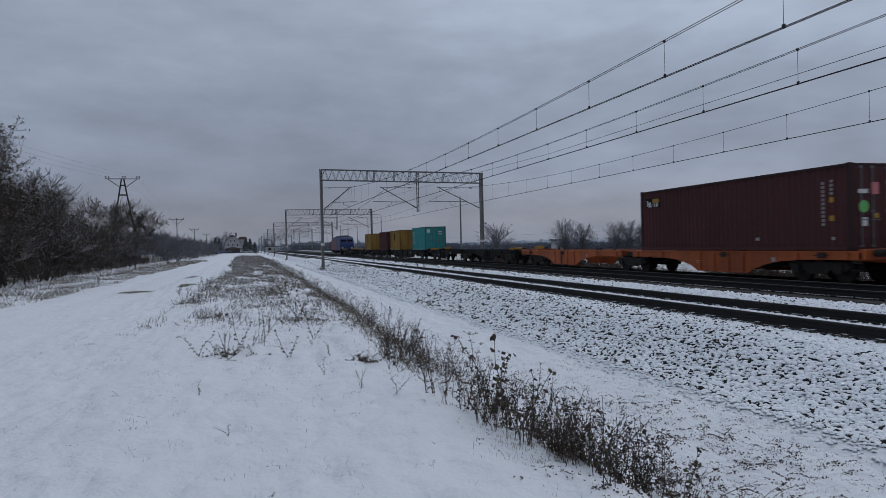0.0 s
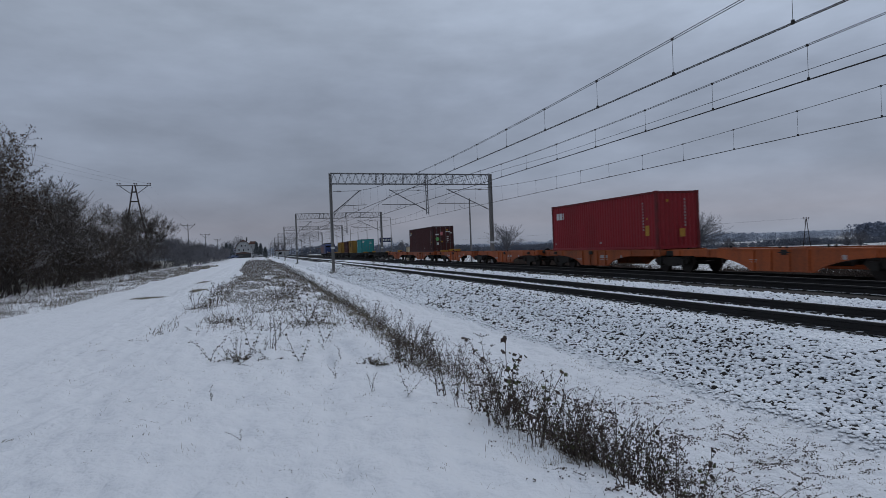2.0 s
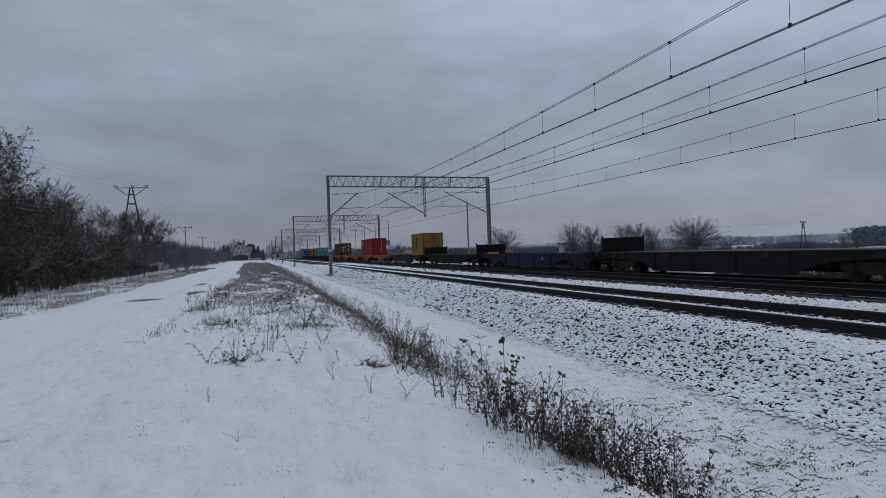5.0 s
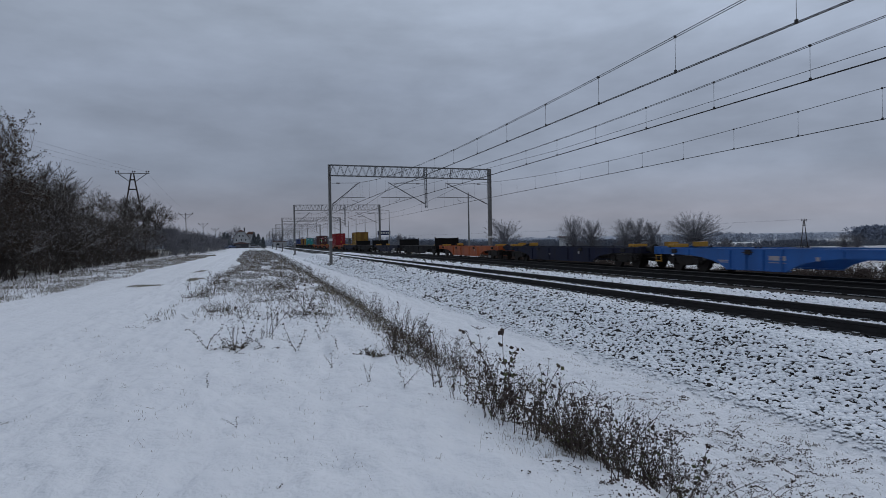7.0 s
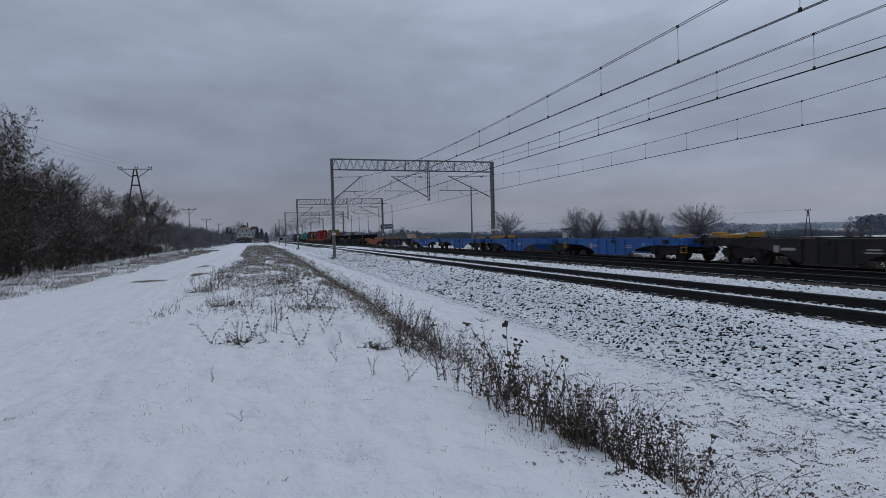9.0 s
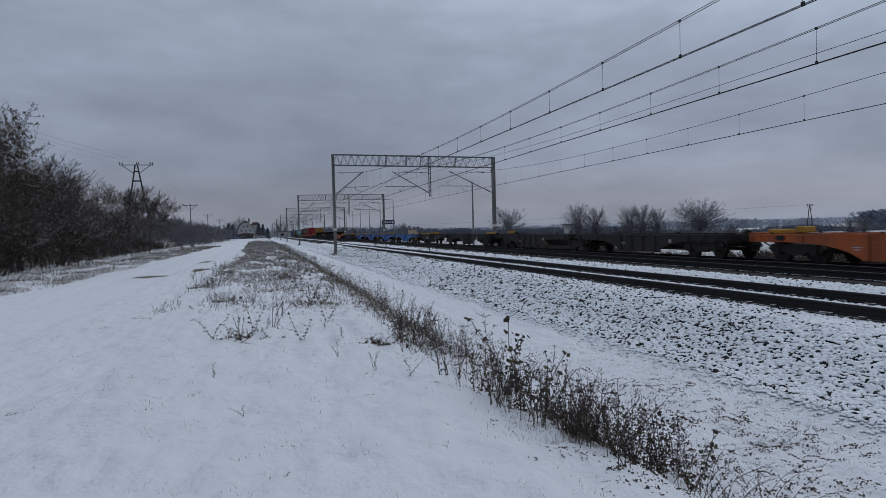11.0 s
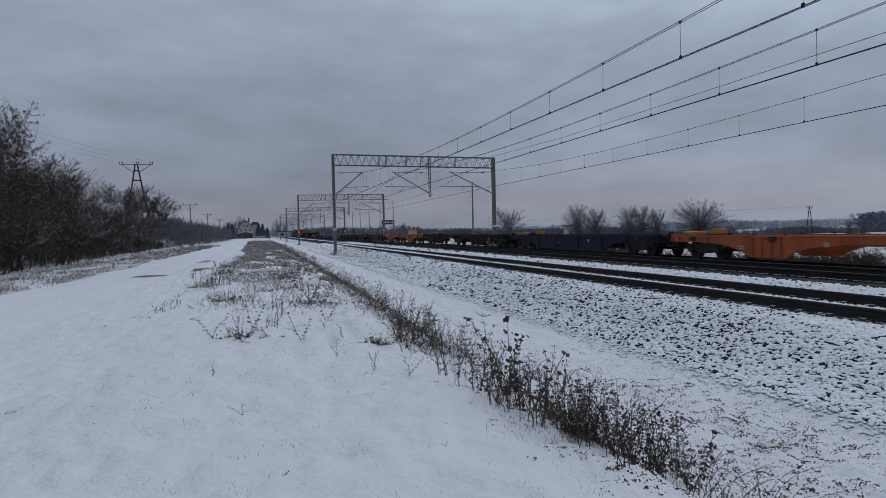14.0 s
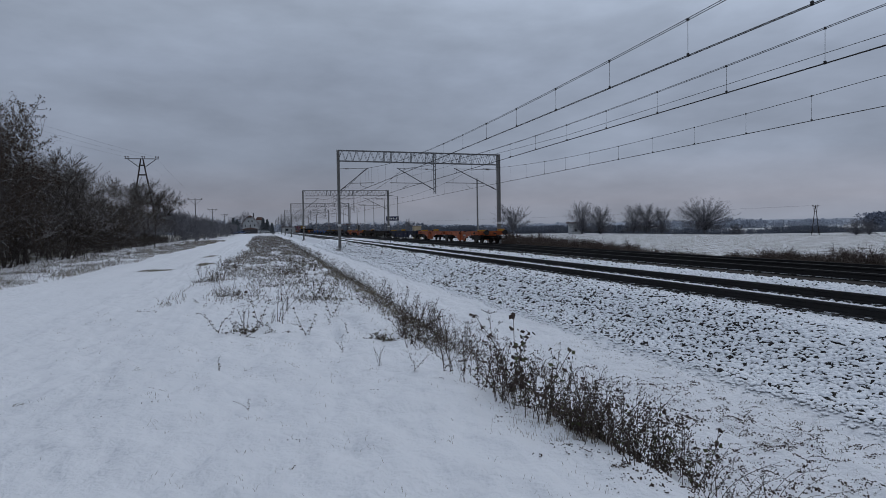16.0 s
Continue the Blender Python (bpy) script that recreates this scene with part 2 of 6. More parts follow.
M_GLASS = mat("dark_window_glass", (0.015, 0.018, 0.022), 0.08, spec=0.6)
M_ROOF_GREY = mat("sooty_grey_roof", (0.07, 0.07, 0.075), 0.8, scale=2)
M_WOOD = mat("tarred_wooden_pole", (0.055, 0.045, 0.04), 0.9, scale=3, bump=0.3, streak=True)
M_POLE = mat("concrete_pole", (0.20, 0.20, 0.20), 0.9, scale=3, bump=0.2)
M_BARK = mat("dark_wet_bark", (0.058, 0.050, 0.046), 0.95, dark=(0.115, 0.105, 0.098), scale=5, bump=0.3, snow=(0.62, 0.95, 0.65))
# bark paled and blued to imitate haze on far trees and shrubs
M_BARK_FAR = mat("haze_paled_twigs", (0.150, 0.150, 0.166), 0.95, dark=(0.135, 0.128, 0.134), scale=0.6)
M_BARK_GREY = mat("grey_snowy_bark", (0.064, 0.054, 0.049), 0.95, dark=(0.040, 0.034, 0.031), scale=5, bump=0.3, snow=(0.62, 0.95, 0.6))
M_LEAF = mat("withered_dark_leaf", (0.040, 0.028, 0.022), 0.9, dark=(0.085, 0.055, 0.03), scale=3, snow=(0.9, 1.15, 0.35))
# needle colour raised towards grey-blue as painted distance haze
M_PINE = mat("haze_paled_needles", (0.105, 0.118, 0.13), 0.9, dark=(0.085, 0.098, 0.105), scale=3)
M_STEM = mat("dry_weed_stem", (0.080, 0.062, 0.052), 0.95, dark=(0.045, 0.036, 0.032), scale=6)
M_SEED = mat("withered_weed_head", (0.045, 0.032, 0.03), 0.95, dark=(0.09, 0.06, 0.04), scale=8, snow=(0.85, 1.1, 0.4))
M_WEEDLEAF = mat("half_green_weed_leaf", (0.075, 0.085, 0.04), 0.9, dark=(0.075, 0.05, 0.032), scale=4)
M_GRASS = mat("winter_grass_blade", (0.23, 0.195, 0.15), 0.95, dark=(0.11, 0.098, 0.072), scale=0.8, amount=0.9)
M_WALL = mat("pale_house_render", (0.45, 0.46, 0.47), 0.9, scale=0.6, bump=0.2)
M_TILE = mat("brown_roof_snowed", (0.14, 0.09, 0.08), 0.9, scale=1, snow=(0.25, 0.45, 0.9))
# distance haze is painted into these three base colours as pale blue-grey
M_HILL = mat("far_woods_haze_painted", (0.36, 0.395, 0.46), 1.0, dark=(0.30, 0.33, 0.40), scale=0.02, spec=0.0)
M_WOODS = mat("haze_tinted_bare_woods", (0.150, 0.165, 0.20), 1.0, dark=(0.14, 0.153, 0.185), scale=0.3, spec=0.0)
M_MIDWOODS = mat("rise_wood_haze_painted", (0.20, 0.225, 0.285), 1.0, dark=(0.17, 0.19, 0.245), scale=0.3, spec=0.0)
M_FLAKE = mat("snow_flake_on_weed", (0.80, 0.82, 0.86), 0.8, scale=8, amount=0.1)
M_SIGN = mat("dark_blue_station_board", (0.015, 0.022, 0.07), 0.5)
CARPAINT = [mat("car_paint_" + n, c, 0.35, 0.2, scale=2, amount=0.3, spec=0.5) for n, c in (("silver", (0.35, 0.36, 0.38)), ("blue", (0.05, 0.08, 0.16)), ("white", (0.6, 0.61, 0.62)), ("dark", (0.03, 0.03, 0.035)))]


# ---------------------------------------------------------------- mesh helpers
def mesh_of(bm, name, material, smooth=False):
    me = bpy.data.meshes.new(name)
    bm.to_mesh(me)
    bm.free()
    me.materials.append(material)
    if smooth:
        for f in me.polygons:
            f.use_smooth = True
    return me


def part(name, bm, material, parent, label="", smooth=False):
    ob = new(name, mesh_of(bm, name, material, smooth) if not isinstance(bm, bpy.types.Mesh) else bm)
    ob.parent = parent
    return tagged(ob, label=label)


def data_mesh(name, verts, faces, material, smooth=False):
    me = bpy.data.meshes.new(name)
    me.from_pydata(verts, [], faces)
    me.update()
    me.materials.append(material)
    if smooth:
        for f in me.polygons:
            f.use_smooth = True
    return me


def box(bm, x0, x1, y0, y1, z0, z1, bev=0.0, turn=None):
    v = [bm.verts.new((x, y, z)) for z in (z0, z1) for x, y in ((x0, y0), (x1, y0), (x1, y1), (x0, y1))]
    fs = [bm.faces.new([v[i] for i in q]) for q in ((3, 2, 1, 0), (4, 5, 6, 7), (0, 1, 5, 4), (1, 2, 6, 5), (2, 3, 7, 6), (3, 0, 4, 7))]
    if turn is not None:
        bmesh.ops.transform(bm, matrix=turn, verts=v)
    if bev:
        es = list({e for f in fs for e in f.edges})
        bmesh.ops.bevel(bm, geom=es, offset=bev, segments=1, affect="EDGES")
    return v


def bar(bm, a, b, r, sides=6, r2=None):
    """A round or angular bar from a to b."""
    a, b = Vector(a), Vector(b)
    d = (b - a).normalized()
    u = d.orthogonal().normalized()
    w = d.cross(u)
    rings = []
    for c, rr in ((a, r), (b, r if r2 is None else r2)):
        rings.append([bm.verts.new(c + (u * math.cos(k * math.tau / sides) + w * math.sin(k * math.tau / sides)) * rr) for k in range(sides)])
    for k in range(sides):
        bm.faces.new((rings[0][k], rings[0][(k + 1) % sides], rings[1][(k + 1) % sides], rings[1][k]))
    bm.faces.new(rings[0][::-1])
    bm.faces.new(rings[1])


def prism(bm, pts, axis, lo, hi):
    """A polygon pushed along an axis; pts are given in the other two axes, in order."""
    def at(p, s):
        return {"x": (s, p[0], p[1]), "y": (p[0], s, p[1]), "z": (p[0], p[1], s)}[axis]
    a = [bm.verts.new(at(p, lo)) for p in pts]
    b = [bm.verts.new(at(p, hi)) for p in pts]
    n = len(pts)
    for k in range(n):
        bm.faces.new((a[k], a[(k + 1) % n], b[(k + 1) % n], b[k]))
    bm.faces.new(a[::-1])
    bm.faces.new(b)
    bmesh.ops.recalc_face_normals(bm, faces=bm.faces)


def disc(bm, c, r, half, axis="x", sides=20):
    d = {"x": Vector((half, 0, 0)), "y": Vector((0, half, 0)), "z": Vector((0, 0, half))}[axis]
    bar(bm, Vector(c) - d, Vector(c) + d, r, sides)


def thing(name, label, category, m=None, group="", kind=""):
    ob = new(name)
    ob.empty_display_size = 0.2
    if m is not None:
        ob.matrix_basis = m
    return tagged(ob, label, category, group, kind)


# ---------------------------------------------------------------- the plan
T1, T2, T3 = 9.42, 13.25, 20.06        # track centres
R1, R2, R3 = -1.297, -1.14, -1.58       # rail tops
GAUGE = 1.507                          # between rail-head centres
PORTALS = [65.0 + 64.1 * k for k in range(8)]
PX0, PX1, PZ0, PZ1 = 6.78, 22.93, -2.16, 7.28


def lerp_profile(x, pts):
    for (a, za), (b, zb) in zip(pts, pts[1:]):
        if x <= b:
            k = max(0.0, min(1.0, (x - a) / (b - a)))
            k = k * k * (3 - 2 * k)
            return za + (zb - za) * k
    return pts[-1][1]


PROFILE = [(-60, -1.9), (-16, -1.75), (-9, -1.62), (-7.6, -1.66), (-5, -1.68), (-2.7, -1.62), (-1.2, -1.52), (1.6, -1.58), (2.3, -1.68), (3.4, -2.12),
           (4.4, -2.2), (5.9, -2.24), (6.3, -2.16), (8.05, -1.528), (10.9, -1.498), (11.8, -1.38), (14.8, -1.36), (16.6, -1.80),
           (18.2, -1.80), (21.9, -1.80), (23.6, -2.45), (27, -2.5), (120, -3.4), (190, -5.2), (600, -7.5)]


def ground_z(x, y):
    z = lerp_profile(x, PROFILE)
    if x < 6.0:
        z += 0.06 * noise.noise((x * 0.5, y * 0.35, 3.1)) + 0.034 * noise.noise((x * 2.1, y * 1.9, 0.4)) + 0.030 * noise.noise((x * 5.3, y * 4.7, 1.4)) + 0.016 * noise.noise((x * 10.3, y * 9.1, 4.4))
        if y < 40 and x > -4:
            z += 0.10 * abs(noise.noise((x * 2.3, y * 1.9, 6.6))) + 0.07 * abs(noise.noise((x * 5.6, y * 4.3, 8.2))) - 0.03
        # wheel ruts along the lane
        for c in (-6.1, -4.3):
            z -= 0.035 * math.exp(-((x - c - 0.25 * math.sin(y * 0.05)) / 0.28) ** 2)
    return z


def along(y, pts):
    """A value read along the lane, straight between the given places."""
    for (a, va), (b, vb) in zip(pts, pts[1:]):
        if y <= b:
            return va + (vb - va) * max(0.0, min(1.0, (y - a) / (b - a)))
    return pts[-1][1]


def lane_left(y):
    return along(y, ((18, -7.6), (31, -7.1), (52, -7.2), (70, -7.0), (142, -6.5), (260, -6.6))) + 0.5 * noise.noise((y * 0.11, 2.0, 0.0))


def lane_right(y):
    return along(y, ((12, -2.6), (22, -2.0), (45, -1.7), (110, -2.4), (260, -4.4))) + 0.35 * noise.noise((y * 0.16, 7.0, 0.0))


def edge_x(y):
    """The grassy brink of the bank above the ditch."""
    return along(y, ((5, 2.45), (10, 2.4), (24, 3.0), (60, 3.1)))


def cover(x, y):
    """How much of the ground shows through the snow: 0 none, 0.5 mostly."""
    n = noise.noise((x * 0.35, y * 0.18, 9.0))
    if x <= -15:
        return 0.45
    left, right = lane_left(y), lane_right(y)
    if x < left:
        return min(0.26, 0.05 + 0.075 * (left - x)) + 0.22 * n
    if right < x < 3.7:
        far = min(1.0, max(0.0, (y - 14) / 12))
        edge = math.exp(-((x - edge_x(y)) / 0.5) ** 2)
        return 0.04 + 0.045 * min(1.0, y / 14) + 0.165 * far * min(1.0, 0.3 + (x - right) / 1.2) + (0.24 if y > 9 else 0.12) * edge + (0.10 if y < 11 else 0.22) * n
    if 6.45 <= x < 10.9 or 10.9 <= x < 12.0 or 14.8 < x < 18.2:
        return 0.05 if y < 135 else 0.2 + 0.1 * n
    if 3.4 <= x < 6.45:
        return 0.13 + 0.10 * n if y < 7 else (0.08 + 0.15 * n if y < 11 else -0.03 + 0.15 * n)
    if 16 < x < 27:
        return 0.22 + 0.2 * n
    if x >= 27:
        return 0.345
    if left <= x <= right:
        wet = 0.75 * math.exp(-((x + 4.7) / 0.9) ** 2 - ((y - 31.5) / 1.3) ** 2) + 0.75 * math.exp(-((x + 2.9) / 0.5) ** 2 - ((y - 34.5) / 1.6) ** 2) + 0.6 * math.exp(-((x + 3.6) / 0.6) ** 2 - ((y - 46) / 2.5) ** 2)
        return -0.06 + 0.05 * n + wet
    return -0.05


def build_ground():
    xs = [-900, -500, -300, -200, -140, -100, -75, -58, -45, -36, -29, -24, -20, -17.5, -15.5, -14, -13]
    x = -12.5
    while x < -4:
        xs.append(x)
        x += 0.25
    while x < 6.6:
        xs.append(x)
        x += 0.065
    while x < 28:
        xs.append(x)
        x += 0.3
    step = 1.0
    while x < 900:
        xs.append(x)
        x += step
        step *= 1.16
    xs += [1000, 1600, 2500]
    ys, y, step = [-60, -40, -25, -15, -8, -4, -2, 0], 1.2, 0.06
    while y < 900:
        ys.append(y)
        y += step
        step *= 1.0155
    ys += [1000, 1500, 2600]
    verts = [(a, b, ground_z(a, b)) for b in ys for a in xs]
    n = len(xs)
    faces = [(j * n + i, j * n + i + 1, (j + 1) * n + i + 1, (j + 1) * n + i) for j in range(len(ys) - 1) for i in range(n - 1)]
    me = data_mesh("ground", verts, faces, M_SNOW, True)
    attr = me.attributes.new("cover", "FLOAT", "POINT")
    attr.data.foreach_set("value", [cover(a, b) for b in ys for a in xs])
    rel = me.attributes.new("relief", "FLOAT", "POINT")
    rel.data.foreach_set("value", [0.75 if a < 16 and b < 60 else 0.12 for b in ys for a in xs])
    tagged(new("ground", me), "snow covered ground with grass showing through beside a lane", "ground", kind="structure")


build_ground()


# ---------------------------------------------------------------- tracks
def rail_mesh():
    """One rail of unit plan: head, web and foot, drawn along +Y in 24 m lengths."""
    pts = [(-0.075, 0), (0.075, 0), (0.075, 0.012), (0.012, 0.035), (0.009, 0.12), (0.036, 0.135), (0.036, 0.165), (0.028, 0.172), (-0.028, 0.172), (-0.036, 0.165), (-0.036, 0.135), (-0.009, 0.12), (-0.012, 0.035), (-0.075, 0.012)]
    bm = bmesh.new()
    prism(bm, pts, "y", -30, 620)
    return mesh_of(bm, "rail", M_RAIL)


def sleeper_mesh():
    bm = bmesh.new()
    prism(bm, [(-1.3, 0), (1.3, 0), (1.3, 0.15), (1.22, 0.19), (0.35, 0.16), (-0.35, 0.16), (-1.22, 0.19), (-1.3, 0.15)], "y", -0.13, 0.13)
    return mesh_of(bm, "sleeper", M_SLEEPER)


def clip_mesh():
    bm = bmesh.new()
    for s in (-1, 1):
        box(bm, s * 0.11 - 0.03, s * 0.11 + 0.03, -0.05, 0.05, -0.01, 0.03)
    return mesh_of(bm, "rail_fastening", M_CLIP)


RAIL, SLEEPER, CLIP = rail_mesh(), sleeper_mesh(), clip_mesh()


def track(name, cx, top, first, count, label, snow=((0.08, 0.28), (0.003, 0.009))):
    tr = thing(name, label, "railway track", Matrix.Translation((cx, 0, top)), kind="structure")
    for s in (-1, 1):
        r = part("rail", RAIL, None, tr, "dark rusty steel rail")
        r.location = (s * GAUGE / 2, 0, -0.172)
    for s in (-1, 1):
        verts, faces, y = [], [], first - 6
        rng = random.Random(int(cx * 10) + s)
        while y < first + 110:
            ln, w = rng.uniform(*snow[0]), rng.uniform(*snow[1])
            b, x = len(verts), s * GAUGE / 2 - 0.075
            for z in (0.008, 0.020):
                verts += [(x, y, -0.172 + z), (x + w, y, -0.172 + z), (x + w, y + ln, -0.172 + z), (x, y + ln, -0.172 + z)]
            faces += [tuple(b + i for i in q) for q in ((4, 5, 6, 7), (0, 1, 5, 4), (1, 2, 6, 5), (2, 3, 7, 6), (3, 0, 4, 7))]
            y += 0.6
        tagged(part("snow_ridge", data_mesh("snow_ridge", verts, faces, M_FLAKE), None, tr, "thin snow lying on the rail foot"), kind="stuff")
    for k in range(count):
        y = first + 0.6 * k
        sl = part("sleeper", SLEEPER, None, tr)
        sl.location = (0, y, -0.172 - 0.225)
        for s in (-1, 1):
            c = part("rail_fastening", CLIP, None, sl)
            c.location = (s * GAUGE / 2, 0, 0.222)
    # the far rest of sleepers in one piece
    verts, faces = [], []
    for k in range(560):
        y = first + 0.6 * (count + k)
        b = len(verts)
        for z in (-0.30, -0.19):
            verts += [(-1.3, y - 0.13, z), (1.3, y - 0.13, z), (1.3, y + 0.13, z), (-1.3, y + 0.13, z)]
        faces += [tuple(b + i for i in q) for q in ((4, 5, 6, 7), (0, 1, 5, 4), (1, 2, 6, 5), (2, 3, 7, 6), (3, 0, 4, 7))]
    tagged(part("far_sleepers", data_mesh("far_sleepers", verts, faces, M_SLEEPER), None, tr), kind="stuff")


track("railway_track", T1, R1, 5.0, 100, "snow covered railway track with dark rusty rails")
track("railway_track", T2, R2, 6.0, 100, "railway track on dark ballast with rusty rails", ((0.40, 0.58), (0.003, 0.006)))
track("railway_track", T3, R3, 9.0, 100, "railway track on dark ballast carrying the goods train", ((0.30, 0.55), (0.003, 0.006)))


def bed(name, x0, x1, z, label, mate, drop=0.3, raise_=0.0):
    """A low ballast bed with sloped shoulders."""
    bm = bmesh.new()
    prism(bm, [(x0 - 0.45, z - drop), (x0, z), (x1, z), (x1 + 0.45, z - drop)], "y", -30, 640)
    tagged(new(name, mesh_of(bm, name, mate)), label, "ballast", kind="structure")


bed("ballast_bed", T2 - 1.32, T2 + 1.55, R2 - 0.185, "dark stone ballast under the middle track", M_BALLAST)
bed("ballast_bed", T3 - 1.9, T3 + 1.7, R3 - 0.185, "dark stone ballast under the goods track", M_BALLAST)

def dome(level):
    """The upper part of a small ball, as plain vertex and face lists."""
    ball = bmesh.new()
    bmesh.ops.create_icosphere(ball, subdivisions=level, radius=1.0)
    bmesh.ops.delete(ball, geom=[v for v in ball.verts if v.co.z < -0.5], context="VERTS")
    ball.verts.index_update()
    out = [v.co.copy() for v in ball.verts], [tuple(v.index for v in f.verts) for f in ball.faces]
    ball.free()
    return out


DOMES = dome(2), dome(1)


def stones(name, rng, spots, mate, label):
    verts, faces = [], []
    for x, y, z, r, flat_ in spots:
        dv, df = DOMES[0 if y < 8.5 else 1]
        b, a = len(verts), rng.uniform(0, math.tau)
        ca, sa, sx = math.cos(a), math.sin(a), rng.uniform(0.7, 1.5)
        for v in dv:
            k = (1 + 0.5 * noise.noise((v.x * 1.5 + b, v.y * 1.5, v.z * 1.5))) * r
            px, py = v.x * sx * k, v.y * k
            verts.append((x + px * ca - py * sa, y + px * sa + py * ca, z + v.z * k * flat_))
        faces += [tuple(b + i for i in f) for f in df]
    tagged(new(name, data_mesh(name, verts, faces, mate, True)), label, "ballast", kind="stuff")


def lumps(rng, x0, x1, y0, y1, cell0, gap):
    """Snow capped stones packed over a strip, with bare pockets where the snow has sunk."""
    spots, y = [], y0
    while y < y1:
        cell = cell0 + 0.0019 * max(0, y - 5)
        x = x0
        while x < x1:
            if abs(abs(x - T1) - GAUGE / 2) > 0.12:
                xx, yy = x + rng.uniform(-.5, .5) * cell, y + rng.uniform(-.5, .5) * cell
                pocket = noise.noise((xx / (cell * 2.2), yy / (cell * 2.2), 5.0)) + 0.35 * rng.random()
                edge = 1.0 if x > 6.55 or x0 > 7 else max(0.0, (x - 5.8) / 0.7)
                if pocket < gap - 0.12 * min(1.0, max(0.0, (y - 8) / 16)) and rng.random() < edge:
                    r = cell * rng.uniform(0.62, 1.12) * (0.35 + 0.65 * edge)
                    spots.append((xx, yy, ground_z(xx, yy) + 0.012 + cell * rng.uniform(-0.20, 0.10), r, rng.uniform(0.4, 0.8)))
            x += cell
        y += cell
    return spots


def build_ballast():
    rng = random.Random(4)
    stones("snowy_ballast_stones", rng, lumps(rng, 5.85, 10.9, 2.6, 95, 0.044, 0.74), M_STONE, "crushed stone ballast half buried in fresh snow")
    stones("snowy_ballast_stones", rng, lumps(rng, 10.9, 11.95, 7, 95, 0.045, 0.52), M_STONE, "snow dusted ballast stones between the tracks")
    stones("snowy_ballast_stones", rng, lumps(rng, 14.9, 17.9, 9, 95, 0.07, 0.42), M_STONE, "snow dusted ballast stones between the tracks")
    # bare stones in the pockets
    bare, y = [], 2.6
    while y < 26:
        cell = 0.07 + 0.004 * max(0, y - 5)
        x = 6.3
        while x < 8.5:
            xx, yy = x + rng.uniform(-.5, .5) * cell, y + rng.uniform(-.5, .5) * cell
            if rng.random() < 0.8:
                bare.append((xx, yy, ground_z(xx, yy) + 0.002, cell * rng.uniform(0.35, 0.6), rng.uniform(0.5, 0.9)))
            x += cell
        y += cell
    for x0, x1, y0, n in ((6.35, 8.6, 9, 2000), (10.9, 11.9, 12, 350), (14.9, 17.8, 12, 600)):
        for _ in range(n):
            yy = y0 + 62 * rng.random() ** 1.5
            xx = rng.uniform(x0, x1)
            cell = 0.044 + 0.0019 * max(0, yy - 5)
            bare.append((xx, yy, ground_z(xx, yy) + 0.012 + cell * rng.uniform(0.30, 0.55), (0.013 + 0.0008 * yy) * rng.uniform(0.6, 1.3), rng.uniform(0.5, 0.9)))
    stones("bare_ballast_stones", rng, bare, M_BALLAST, "bare dark stones showing between the snow")
    # the dark stone bed that shows in the pockets
    bm = bmesh.new()
    xs = [6.35 + 0.15 * k for k in range(32)]
    rows = [[bm.verts.new((x, y, lerp_profile(x, PROFILE) + 0.004)) for x in xs] for y in (-20, 96)]
    for p in range(len(xs) - 1):
        bm.faces.new((rows[0][p], rows[0][p + 1], rows[1][p + 1], rows[1][p]))
    tagged(new("ballast_bed", mesh_of(bm, "ballast_bed", M_BALLAST, True)), "dark stone ballast under the snowy track", "ballast", kind="structure")


build_ballast()


